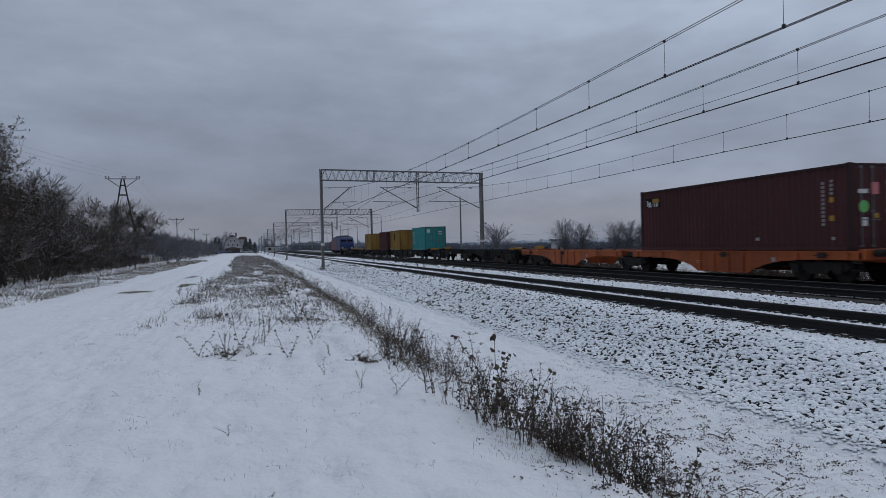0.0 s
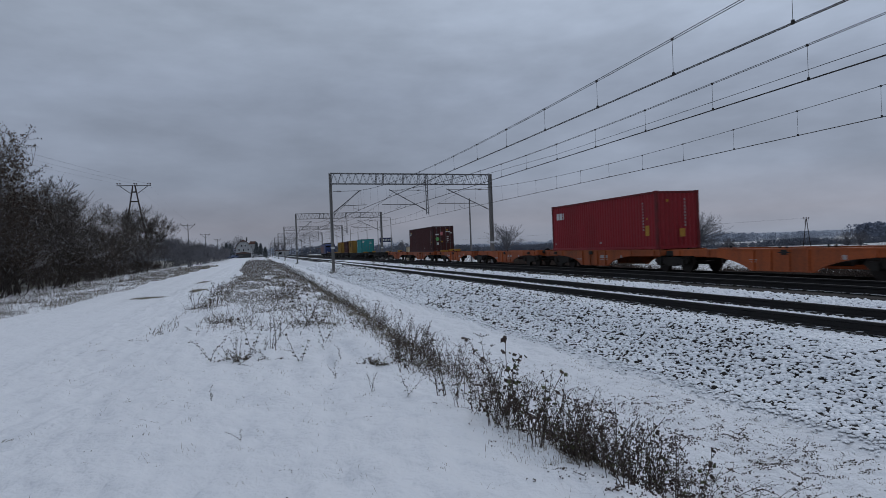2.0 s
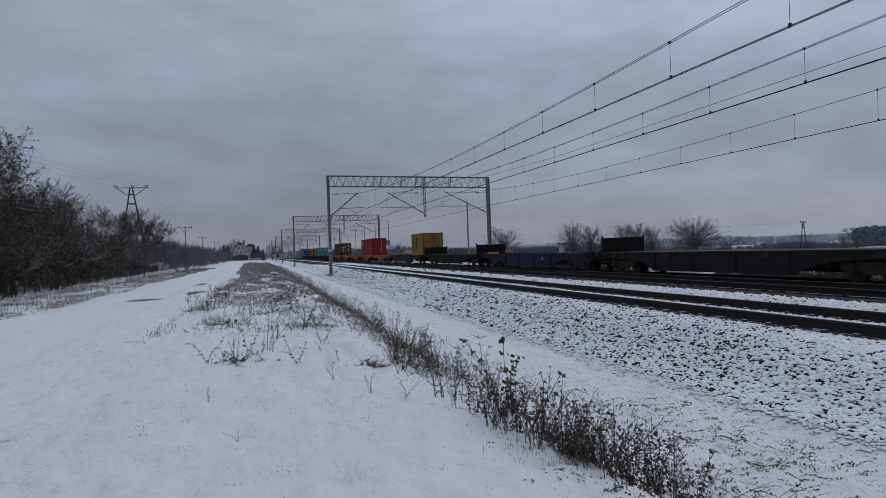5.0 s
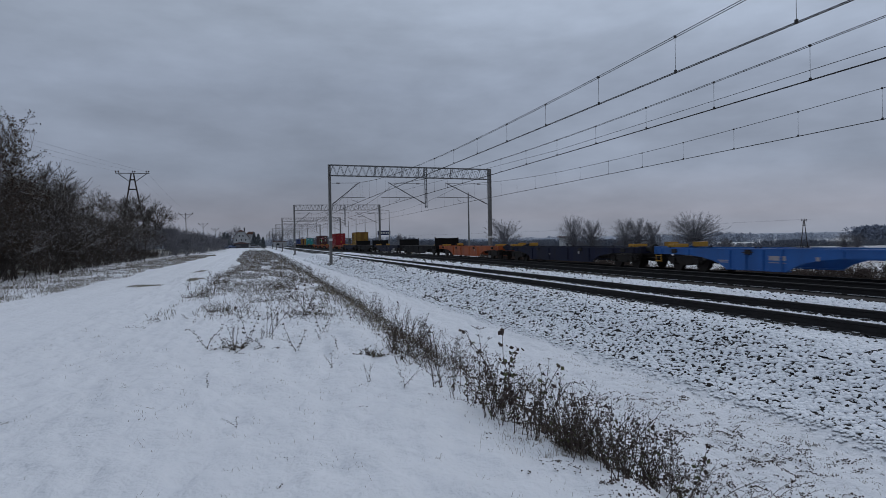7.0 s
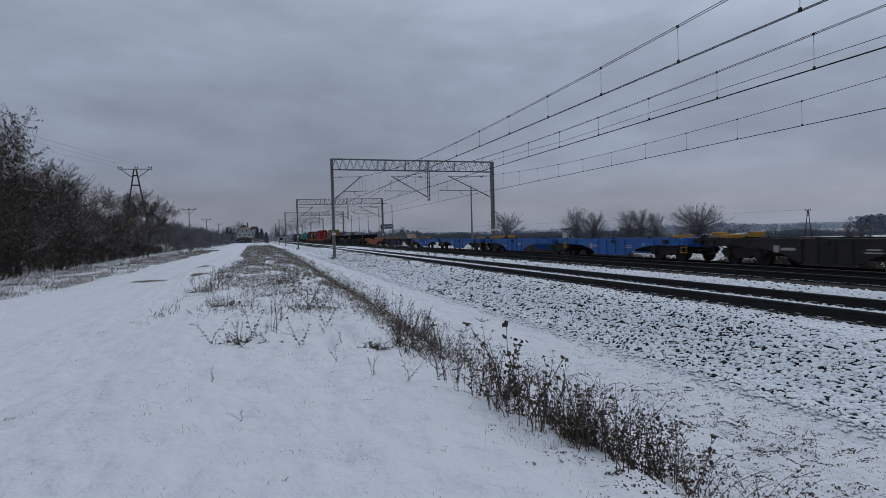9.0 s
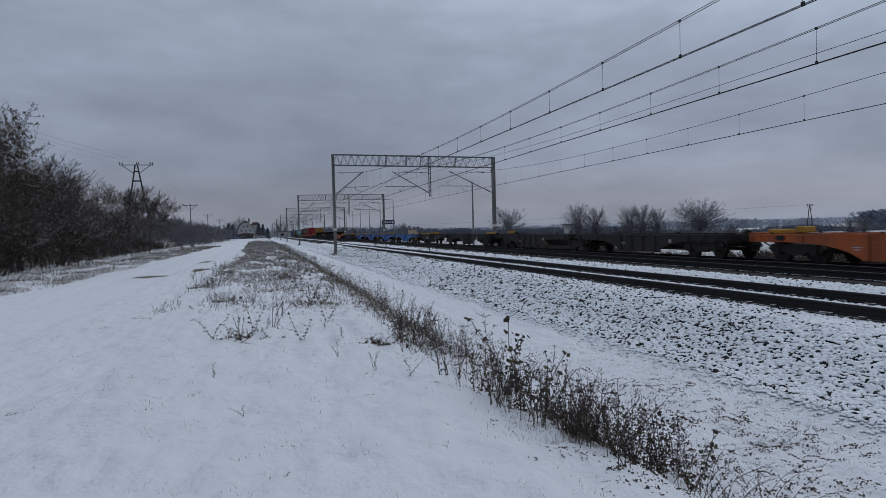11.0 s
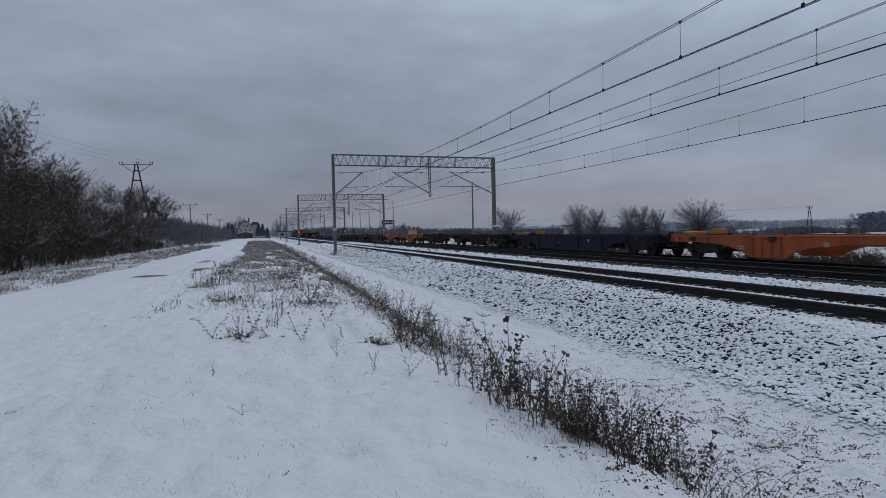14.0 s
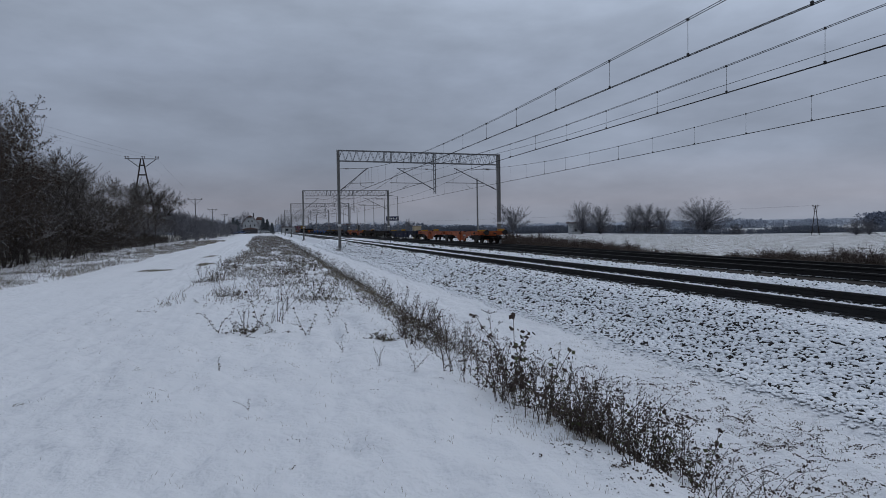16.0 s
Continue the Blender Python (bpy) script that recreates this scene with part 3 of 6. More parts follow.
# ---------------------------------------------------------------- overhead line
def portal(y, base, rise=0.0):
    """rise: how much higher the beam sits on the lane side than on the field side."""
    def up(x):
        return rise * (PX1 - x) / (PX1 - PX0) - 0.05 * (rise > 0)

    p = thing("catenary_portal", "grey steel lattice portal carrying the overhead line over three tracks", "catenary portal", Matrix.Translation((0, y, 0)), "catenary portals along the tracks")
    for x, w in ((PX0, 0.10), (PX1, 0.15)):
        bm = bmesh.new()
        for sx in (-1, 1):
            box(bm, x + sx * w - 0.035, x + sx * w + 0.035, -0.11, 0.11, base - 0.1, PZ1 + up(x) + 0.06)
        z, s = base + 0.2, 1
        while z < PZ1 - 0.5:
            for yy in (-0.12, 0.12):
                box(bm, x - w, x + w, yy - 0.01, yy + 0.01, z, z + 0.07)
            z += 0.62
        box(bm, x - w * 0.6, x + w * 0.6, -0.05, 0.05, base, PZ1 + up(x) - 0.02)
        mast = part("mast", bm, M_MAST, p)
        bm = bmesh.new()
        prism(bm, [(x - 0.45, base - 0.4), (x + 0.45, base - 0.4), (x + 0.33, base + 0.28), (x - 0.33, base + 0.28)], "y", -0.42, 0.42)
        part("footing", bm, M_CONC, mast, "grey concrete footing")
        bm = bmesh.new()
        box(bm, x - w - 0.06, x + w + 0.06, -0.145, 0.145, base + 2.4, base + 2.62)
        part("number_plate", bm, M_WHITE, mast)
    # lattice beam
    zb, zt = 6.28, PZ1
    bm = bmesh.new()
    for yy in (-0.28, 0.28):
        for z in (zb, zt):
            box(bm, PX0, PX1, yy - 0.035, yy + 0.035, z - 0.035, z + 0.035)
        n = 23
        for k in range(n):
            a, b = PX0 + (PX1 - PX0) * k / n, PX0 + (PX1 - PX0) * (k + 1) / n
            m = (a + b) / 2
            bar(bm, (a, yy, zb), (m, yy, zt), 0.02, 4)
            bar(bm, (m, yy, zt), (b, yy, zb), 0.02, 4)
        for x in (11.2, 11.9, 13.9, 15.45, 16.1, 18.9):
            bar(bm, (x, yy, zb), (x, yy, zt), 0.035, 4)
    k = 0
    while k <= 23:
        x = PX0 + (PX1 - PX0) * k / 23
        for z in (zb, zt):
            bar(bm, (x, -0.28, z), (x, 0.28, z), 0.025, 4)
        k += 1
    for q in bm.verts:
        q.co.z += up(q.co.x)
    part("lattice_beam", bm, M_STEEL, p, "lattice steel cross beam")
    bm = bmesh.new()
    for sx in (-0.09, 0.09):
        box(bm, 16.25 + sx - 0.03, 16.25 + sx + 0.03, -0.07, 0.07, 3.35, zt + 0.1)
    for k in range(9):
        box(bm, 16.16, 16.34, -0.06, 0.06, 3.5 + 0.42 * k, 3.56 + 0.42 * k)
    part("drop_post", bm, M_STEEL, p, "steel post hanging from the beam")
    # cantilevers: strut, tie, registration tube and steady arm
    for root, tip, wire, s in ((PX0 + 0.2, 9.85, T1 + 0.1, 1), (16.2, 12.2, T2 - 0.25, -1), (PX1 - 0.25, 17.95, T3 - 0.15, -1)):
        bm = bmesh.new()
        reach = tip - root
        bar(bm, (root, 0, 3.72), (root + reach * 0.93, 0, 5.86), 0.045, 8)
        bar(bm, (root, 0, 5.75), (root + reach * 0.9, 0, 5.80), 0.022, 6)
        bar(bm, (root + reach * 0.30, 0, 4.36), (root + reach * 1.12, 0, 4.42), 0.032, 6)
        bar(bm, (root + reach * 0.93, 0, 5.86), (root + reach * 0.95, 0, 4.42), 0.010, 4)
        bar(bm, (root + reach * 0.66, 0, 4.36), (root + reach * 0.66, 0, 4.15), 0.02, 5)
        bar(bm, (root + reach * 0.66, 0, 4.15), (wire, 0, 3.93), 0.02, 5)
        cl = part("cantilever", bm, M_STEEL, p, "steel cantilever arm")
        bm = bmesh.new()
        for zz, k in ((3.72, 0.06), (5.755, 0.16)):
            q = Vector((root + reach * k, 0, zz + (0.14 if zz < 4 else 0)))
            for j in range(4):
                disc(bm, q + Vector((s * 0.09 * j, 0, 0.048 * j if zz < 4 else 0)), 0.075, 0.02, "x", 10)
        part("insulator", bm, M_CERAMIC, cl, "brown ribbed insulator")
    return p


portal(PORTALS[0], PZ0, 0.26)
second_portal = portal(PORTALS[1], PZ0)
for yy in PORTALS[2:]:
    copy_thing(second_portal, Matrix.Translation((0, yy, 0)))


def wire_mesh(name, pts, r, sides=5):
    bm = bmesh.new()
    rings = []
    for p in pts:
        rings.append([bm.verts.new((p[0] + r * math.cos(k * math.tau / sides), p[1], p[2] + r * math.sin(k * math.tau / sides))) for k in range(sides)])
    for a, b in zip(rings, rings[1:]):
        for k in range(sides):
            bm.faces.new((a[k], a[(k + 1) % sides], b[(k + 1) % sides], b[k]))
    return bm


SAG = {T1: (4.50, 30.0, 0.00068, 0.00106), T2: (4.53, 30.0, 0.00066, 0.00104), T3 + 0.2: (4.61, 36.0, 0.00085, 0.00141)}


def line_at(y, cx):
    """Height and side of contact and carrying wire along the line: zigzag and sag between the portals."""
    k = (y - PORTALS[0]) / 64.1
    i, f = math.floor(k), k - math.floor(k)
    za = 0.16 if i % 2 else -0.16
    zig = za + (-2 * za) * f
    sag = 4 * f * (1 - f)
    low, mid, near, far = SAG[cx]
    return cx + zig * 0.5, 3.87 - 0.03 * sag, low + (near if y < mid else far) * (y - mid) ** 2 if y < PORTALS[0] else 5.80 - 1.2 * sag


def overhead(cx, twin, label):
    ol = thing("overhead_line", label, "overhead wires", group="overhead lines")
    ys = [-62 + 4.006 * k for k in range(150)]
    offs = (-0.03, 0.03) if twin else (0.0,)
    for o in offs:
        part("contact_wire", wire_mesh("contact_wire", [(line_at(y, cx)[0] + o, y, line_at(y, cx)[1]) for y in ys], 0.010 if twin else 0.016), M_WIRE, ol)
    for o in (-0.045, 0.045) if twin else (0.0,):
        part("carrying_wire", wire_mesh("carrying_wire", [(line_at(y, cx)[0] + o, y, line_at(y, cx)[2]) for y in ys], 0.0085 if twin else 0.011), M_WIRE, ol)
    far = bmesh.new()
    for k in range(-4, 121):
        y = 17.33 + (0.55 if cx > T3 else 0.0) + 3.64 * k
        x, z0, z1 = line_at(y, cx)
        bm = far if y > PORTALS[0] else bmesh.new()
        bar(bm, (x, y, z0), (x, y, z1), 0.005, 4)
        box(bm, x - 0.018, x + 0.018, y - 0.03, y + 0.03, z0 - 0.02, z0 + 0.06)
        box(bm, x - 0.025, x + 0.025, y - 0.02, y + 0.02, z1 - 0.03, z1 + 0.03)
        if y <= PORTALS[0]:
            part("dropper", bm, M_WIRE, ol)
    tagged(part("dropper_run", far, M_WIRE, ol), kind="stuff")
    return ol


overhead(T1, True, "twin contact and carrying wires over the snowy track")
o2 = overhead(T2, True, "twin contact and carrying wires over the middle track")
part("auxiliary_wire", wire_mesh("auxiliary_wire", [(T2 - 0.1 + 0.4 * k / 18, -8 + 4.06 * k, 4.09 + max(0.0, (-8 + 4.06 * k - 28) / 37) * 0.9) for k in range(19)], 0.008), M_WIRE, o2)
overhead(T3 + 0.2, False, "single contact and carrying wires over the goods track")


# ---------------------------------------------------------------- the goods train
SPEED = 28.0
RAILTOP = R3
MOVERS = []                            # (object, place along the line at 0 s, height)


def bogie_parts(wagon, y):
    bm = bmesh.new()
    for s in (-1, 1):
        prism(bm, [(y - 1.35, 0.55), (y - 1.2, 0.42), (y - 0.75, 0.62), (y - 0.4, 0.30), (y + 0.4, 0.30), (y + 0.75, 0.62), (y + 1.2, 0.42), (y + 1.35, 0.55), (y + 1.2, 0.72), (y - 1.2, 0.72)], "x", s * 1.0 - 0.07, s * 1.0 + 0.07)
        for k in (-0.9, 0.9):
            box(bm, s * 1.02 - 0.12, s * 1.02 + 0.12, y + k - 0.17, y + k + 0.17, 0.34, 0.64)
        for k in (-1.15, -0.65, 0.65, 1.15):
            bar(bm, (s * 1.0, y + k, 0.40), (s * 1.0, y + k, 0.68), 0.08, 8)
    box(bm, -1.0, 1.0, y - 0.25, y + 0.25, 0.40, 0.74)
    b = part("bogie", bm, M_GREASE, wagon, "greasy black two-axle bogie")
    for k in (-0.9, 0.9):
        bm = bmesh.new()
        bar(bm, (-1.0, y + k, 0.46), (1.0, y + k, 0.46), 0.08, 8)
        part("axle", bm, M_WHEEL, b)
        for s in (-1, 1):
            bm = bmesh.new()
            disc(bm, (s * 0.755, y + k, 0.46), 0.46, 0.065, "x", 22)
            disc(bm, (s * 0.70, y + k, 0.46), 0.485, 0.015, "x", 22)
            disc(bm, (s * 0.85, y + k, 0.46), 0.13, 0.06, "x", 12)
            part("wheel", bm, M_WHEEL, b, "brown steel wheel")


def side_sill(bm, s, y0, y1, belly=True):
    """Deep fish-bellied side beam between y0 and y1 with stiffeners and flanges."""
    top, hi, lo = 1.07, 0.80, 0.25
    b, c = y0 + 5.1, y1 - 5.1
    arch = [(0.0, hi), (0.35, hi), (0.55, hi - 0.03), (0.70, hi - 0.10), (0.82, hi - 0.21), (0.92, hi - 0.35), (1.0, lo)]
    pts = [(y0, top)] + [(y0 + (b - y0) * f, z) for f, z in arch] + [(y1 - (y1 - c) * f, z) for f, z in reversed(arch)] + [(y1, top)]
    prism(bm, pts, "x", s * 1.27 - 0.03, s * 1.27 + 0.03)
    box(bm, s * 1.22 - 0.11, s * 1.22 + 0.12, y0, y1, top - 0.03, top + 0.03)
    box(bm, s * 1.22 - 0.10, s * 1.22 + 0.11, b, c, lo - 0.02, lo + 0.03)
    y = b + 0.25
    while y < c:
        box(bm, min(s * 1.27, s * 1.36), max(s * 1.27, s * 1.36), y - 0.05, y + 0.05, lo + 0.03, top - 0.03)
        y += (c - b - 0.5) / 3 + 1e-6
    for y in (y0 + 0.5, y0 + 2.6, y1 - 2.6, y1 - 0.5):
        box(bm, min(s * 1.27, s * 1.35), max(s * 1.27, s * 1.35), y - 0.04, y + 0.04, hi, top - 0.03)


def frame_parts(wagon, y0, y1, paint, marks, tone):
    for s in (-1, 1):
        bm = bmesh.new()
        side_sill(bm, s, y0, y1)
        sill = part("side_sill", bm, paint, wagon)
        if s < 0 and marks:
            yc, w = (y0 + y1) / 2, 0.16
            for dy, dz, hw, hh in marks:
                bm = bmesh.new()
                x = -1.31
                box(bm, x - 0.004, x + 0.004, yc + dy - hw, yc + dy + hw, dz - hh, dz + hh)
                part("lettering", bm, M_FADED, sill, "faded pale lettering bar")
    bm = bmesh.new()
    box(bm, -0.28, 0.28, y0, y1, 0.70, 1.04)
    y = y0 + 0.3
    while y < y1:
        box(bm, -1.2, 1.2, y - 0.09, y + 0.09, 0.80, 1.06)
        y += 1.55
    part("centre_sill", bm, paint if tone in ("orange", "blue") else M_BLACK, wagon)
    for y in (y0 + 0.95, y0 + 6.9, y1 - 6.9, y1 - 0.95):
        for s in (-1, 1):
            bm = bmesh.new()
            box(bm, s * 1.13 - 0.13, s * 1.13 + 0.13, y - 0.17, y + 0.17, 1.09, 1.097)
            bar(bm, (s * 1.13, y, 1.09), (s * 1.13, y, 1.17), 0.05, 8)
            part("container_spigot", bm, M_BLACK, wagon)


def end_gear(wagon, y, s, tone, yellow):
    """Buffers, headstock, coupling, handrail and steps at one end; s is the outward way."""
    bm = bmesh.new()
    box(bm, -1.3, 1.3, min(y - s * 0.62, y - s * 0.86), max(y - s * 0.62, y - s * 0.86), 0.80, 1.16, 0.01)
    hs = part("headstock", bm, PAINT[tone], wagon)
    for x in (-0.875, 0.875):
        bm = bmesh.new()
        bar(bm, (x, y - s * 0.62, 1.03), (x, y - s * 0.22, 1.03), 0.12, 12)
        bar(bm, (x, y - s * 0.24, 1.03), (x, y - s * 0.04, 1.03), 0.085, 12)
        bar(bm, (x, y - s * 0.06, 1.03), (x, y, 1.03), 0.24, 16)
        part("buffer", bm, M_BLACK, hs, "black round buffer")
    bm = bmesh.new()
    bar(bm, (0, y - s * 0.6, 0.98), (0, y - s * 0.02, 0.93), 0.06, 8)
    bar(bm, (0.25, y - s * 0.6, 0.85), (0.3, y - s * 0.05, 0.55), 0.03, 6)
    part("coupling", bm, M_BLACK, hs)
    for x in (-1.27, 1.27):
        bm = bmesh.new()
        for z in (0.45, 0.70):
            box(bm, x - 0.05, x + 0.05, y - s * 0.95 - 0.2, y - s * 0.95 + 0.2, z, z + 0.03)
        for dy in (-0.2, 0.2):
            bar(bm, (x, y - s * 0.95 + dy, 0.42), (x, y - s * 0.95 + dy, 0.9), 0.018, 5)
        if tone == "blue":
            part("step", bm, M_YELLOW, hs, "yellow end step")
        else:
            part("step", bm, M_GREASE, hs, "grimy dark end step")
    if yellow:
        bm = bmesh.new()
        box(bm, -1.15, -0.35, y - s * 1.75 - 0.28, y - s * 1.75 + 0.28, 1.12, 1.28, 0.02)
        part("folding_stop", bm, M_YELLOW, wagon, "raised yellow container stop")
        bm = bmesh.new()
        box(bm, 0.6, 1.2, y - s * 1.2 - 0.2, y - s * 1.2 + 0.2, 1.12, 1.36, 0.02)
        part("folding_stop", bm, M_YELLOW, wagon, "raised yellow container stop")


TONES = {"orange": "orange painted", "blue": "bright blue", "darkblue": "dirty dark blue", "dark": "soot dark", "black": "black", "brown": "brown-black"}
MARKS = {"a": [(-1.2, 0.74, 0.42, 0.085), (-1.2, 0.57, 0.42, 0.012), (1.8, 0.60, 0.36, 0.018), (1.8, 0.53, 0.26, 0.018), (-3.1, 0.74, 0.08, 0.07)],
         "b": [(2.3, 0.72, 0.13, 0.13), (1.72, 0.72, 0.34, 0.05), (-1.9, 0.74, 0.26, 0.022), (-1.9, 0.64, 0.34, 0.022), (-3.3, 0.82, 0.06, 0.07)],
         "c": [(-2.9, 0.78, 0.09, 0.08), (1.4, 0.66, 0.2, 0.018), (1.4, 0.58, 0.14, 0.018)], "d": [],
         "e": [(dy + e, dz, hw, hh) for dy in (2.05, 1.47, 0.93) for e, dz, hw, hh in ((0.17, 0.70, 0.025, 0.13), (0.0, 0.82, 0.17, 0.02), (0.0, 0.58, 0.17, 0.02))] + [(-2.9, 0.78, 0.09, 0.08)]}


def wagon(front, rear, kind, tone, marks="cd", yellow=(1, 1), walls=False):
    """A container flat wagon between its buffer faces at 'front' and 'rear' (places along the line at 0 s)."""
    L = front - rear
    mid = (front + rear) / 2
    label = f"{TONES[tone]} " + {"twin": "articulated container wagon with fish-bellied sides", "flat": "container flat wagon with fish-bellied sides"}[kind] + (" and low end walls" if walls else "")
    w = thing("container_wagon", label, "freight wagon", group="wagons of the goods train")
    MOVERS.append((w, mid, 0.0))
    h = L / 2
    if kind == "twin":
        frame_parts(w, -h + 0.75, -0.55, PAINT[tone], MARKS[marks[1]], tone)
        frame_parts(w, 0.55, h - 0.75, PAINT[tone], MARKS[marks[0]], tone)
        bogie_parts(w, 0)
        bm = bmesh.new()
        box(bm, -0.9, 0.9, -0.62, 0.62, 0.78, 1.02, 0.02)
        part("articulation", bm, M_BLACK, w)
    else:
        frame_parts(w, -h + 0.75, h - 0.75, PAINT[tone], MARKS[marks[0]], tone)
    for s in (-1, 1):
        bogie_parts(w, s * (h - 2.75))
        end_gear(w, s * h, s, tone, yellow[0 if s > 0 else 1])
    # brake gear under the frame and a handwheel on the side
    for k in (-1, 1):
        bm = bmesh.new()
        bar(bm, (0.5 * k, -h + 5, 0.6), (0.5 * k, -h + 6.2, 0.6), 0.16, 10)
        part("air_tank", bm, M_BLACK, w)
    for yy in (-h + 2.3, h - 2.3, -h + 7.2, h - 7.2):
        bm = bmesh.new()
        box(bm, -1.38, -1.30, yy - 0.16, yy + 0.16, 0.86, 1.05, 0.01)
        bar(bm, (-1.36, yy - 0.3, 0.95), (-1.36, yy + 0.3, 0.95), 0.02, 6)
        part("lashing_bracket", bm, M_BLACK, w)
    if kind == "twin" and tone not in ("brown", "dark", "black", "orange"):
        bm = bmesh.new()
        c = Vector((-1.37, -1.7 if tone != "black" else -h + 3.6, 0.72))
        for k in range(14):
            a, b = k * math.tau / 14, (k + 1) * math.tau / 14
            bar(bm, c + Vector((0, math.cos(a), math.sin(a))) * 0.21, c + Vector((0, math.cos(b), math.sin(b))) * 0.21, 0.018, 5)
        for k in range(3):
            a = k * math.tau / 6
            d = Vector((0, math.cos(a), math.sin(a))) * 0.21
            bar(bm, c - d, c + d, 0.015, 4)
        part("handwheel", bm, M_YELLOW, w, "yellow brake handwheel")
    if walls:
        for s in (-1, 1):
            bm = bmesh.new()
            y = s * (h - 0.95)
            box(bm, -1.3, 1.3, y - 0.05, y + 0.05, 1.1, 1.88)
            for k in range(8):
                x = -1.3 + 2.6 * k / 7
                box(bm, x - 0.04, x + 0.04, min(y, y + s * 0.11), max(y, y + s * 0.11), 1.1, 1.9)
            box(bm, -1.34, 1.34, y - 0.08, y + 0.08, 1.86, 1.95)
            part("end_wall", bm, PAINT["dark" if tone != "darkblue" else tone], w, "low ribbed steel end wall")
            for x in (-1.3, 1.3):
                bm = bmesh.new()
                bar(bm, (x, y, 1.1), (x, y, 2.08), 0.05, 6)
                part("corner_post", bm, M_BLACK, w)
        bm = bmesh.new()
        box(bm, -1.3, 1.3, -h + 0.8, h - 0.8, 1.06, 1.14)
        part("deck", bm, M_BLACK, w, "dark plank deck")
    return w


TRAIN = [
    (142.2, 121.8, "flat", "dark"), (121.8, 92.2, "twin", "dark"), (92.2, 71.8, "flat", "dark"), (71.8, 45.1, "twin", "dark"),
    (45.1, 15.85, "twin", "orange", "cc", (0, 1)), (15.85, -13.3, "twin", "orange", "ba", (1, 0)), (-13.3, -42.8, "twin", "orange", "ac", (0, 1)),
    (-42.8, -63.6, "flat", "darkblue", "c", (1, 0)), (-63.6, -84.6, "flat", "dark", "d", (0, 1), True), (-84.6, -105.2, "flat", "darkblue", "c", (1, 0)),
    (-105.2, -126.0, "flat", "dark", "d", (0, 1), True), (-126.0, -145.9, "flat", "orange", "c", (1, 1)), (-145.9, -166.6, "flat", "darkblue", "c", (1, 1)),
    (-166.6, -196.3, "twin", "blue", "ab", (1, 1)), (-196.3, -226.2, "twin", "blue", "ab", (1, 1)), (-226.2, -254.5, "twin", "black", "bc", (1, 1)),
    (-254.5, -284.9, "twin", "black", "cc", (0, 0)), (-284.9, -312.7, "twin", "orange", "ce", (1, 1)), (-312.7, -342.3, "twin", "brown", "dc", (0, 0)),
    (-342.3, -363.6, "flat", "darkblue", "c", (1, 0)), (-363.6, -390.6, "twin", "orange", "ca", (1, 1)),
]
for row in TRAIN:
    wagon(*row)


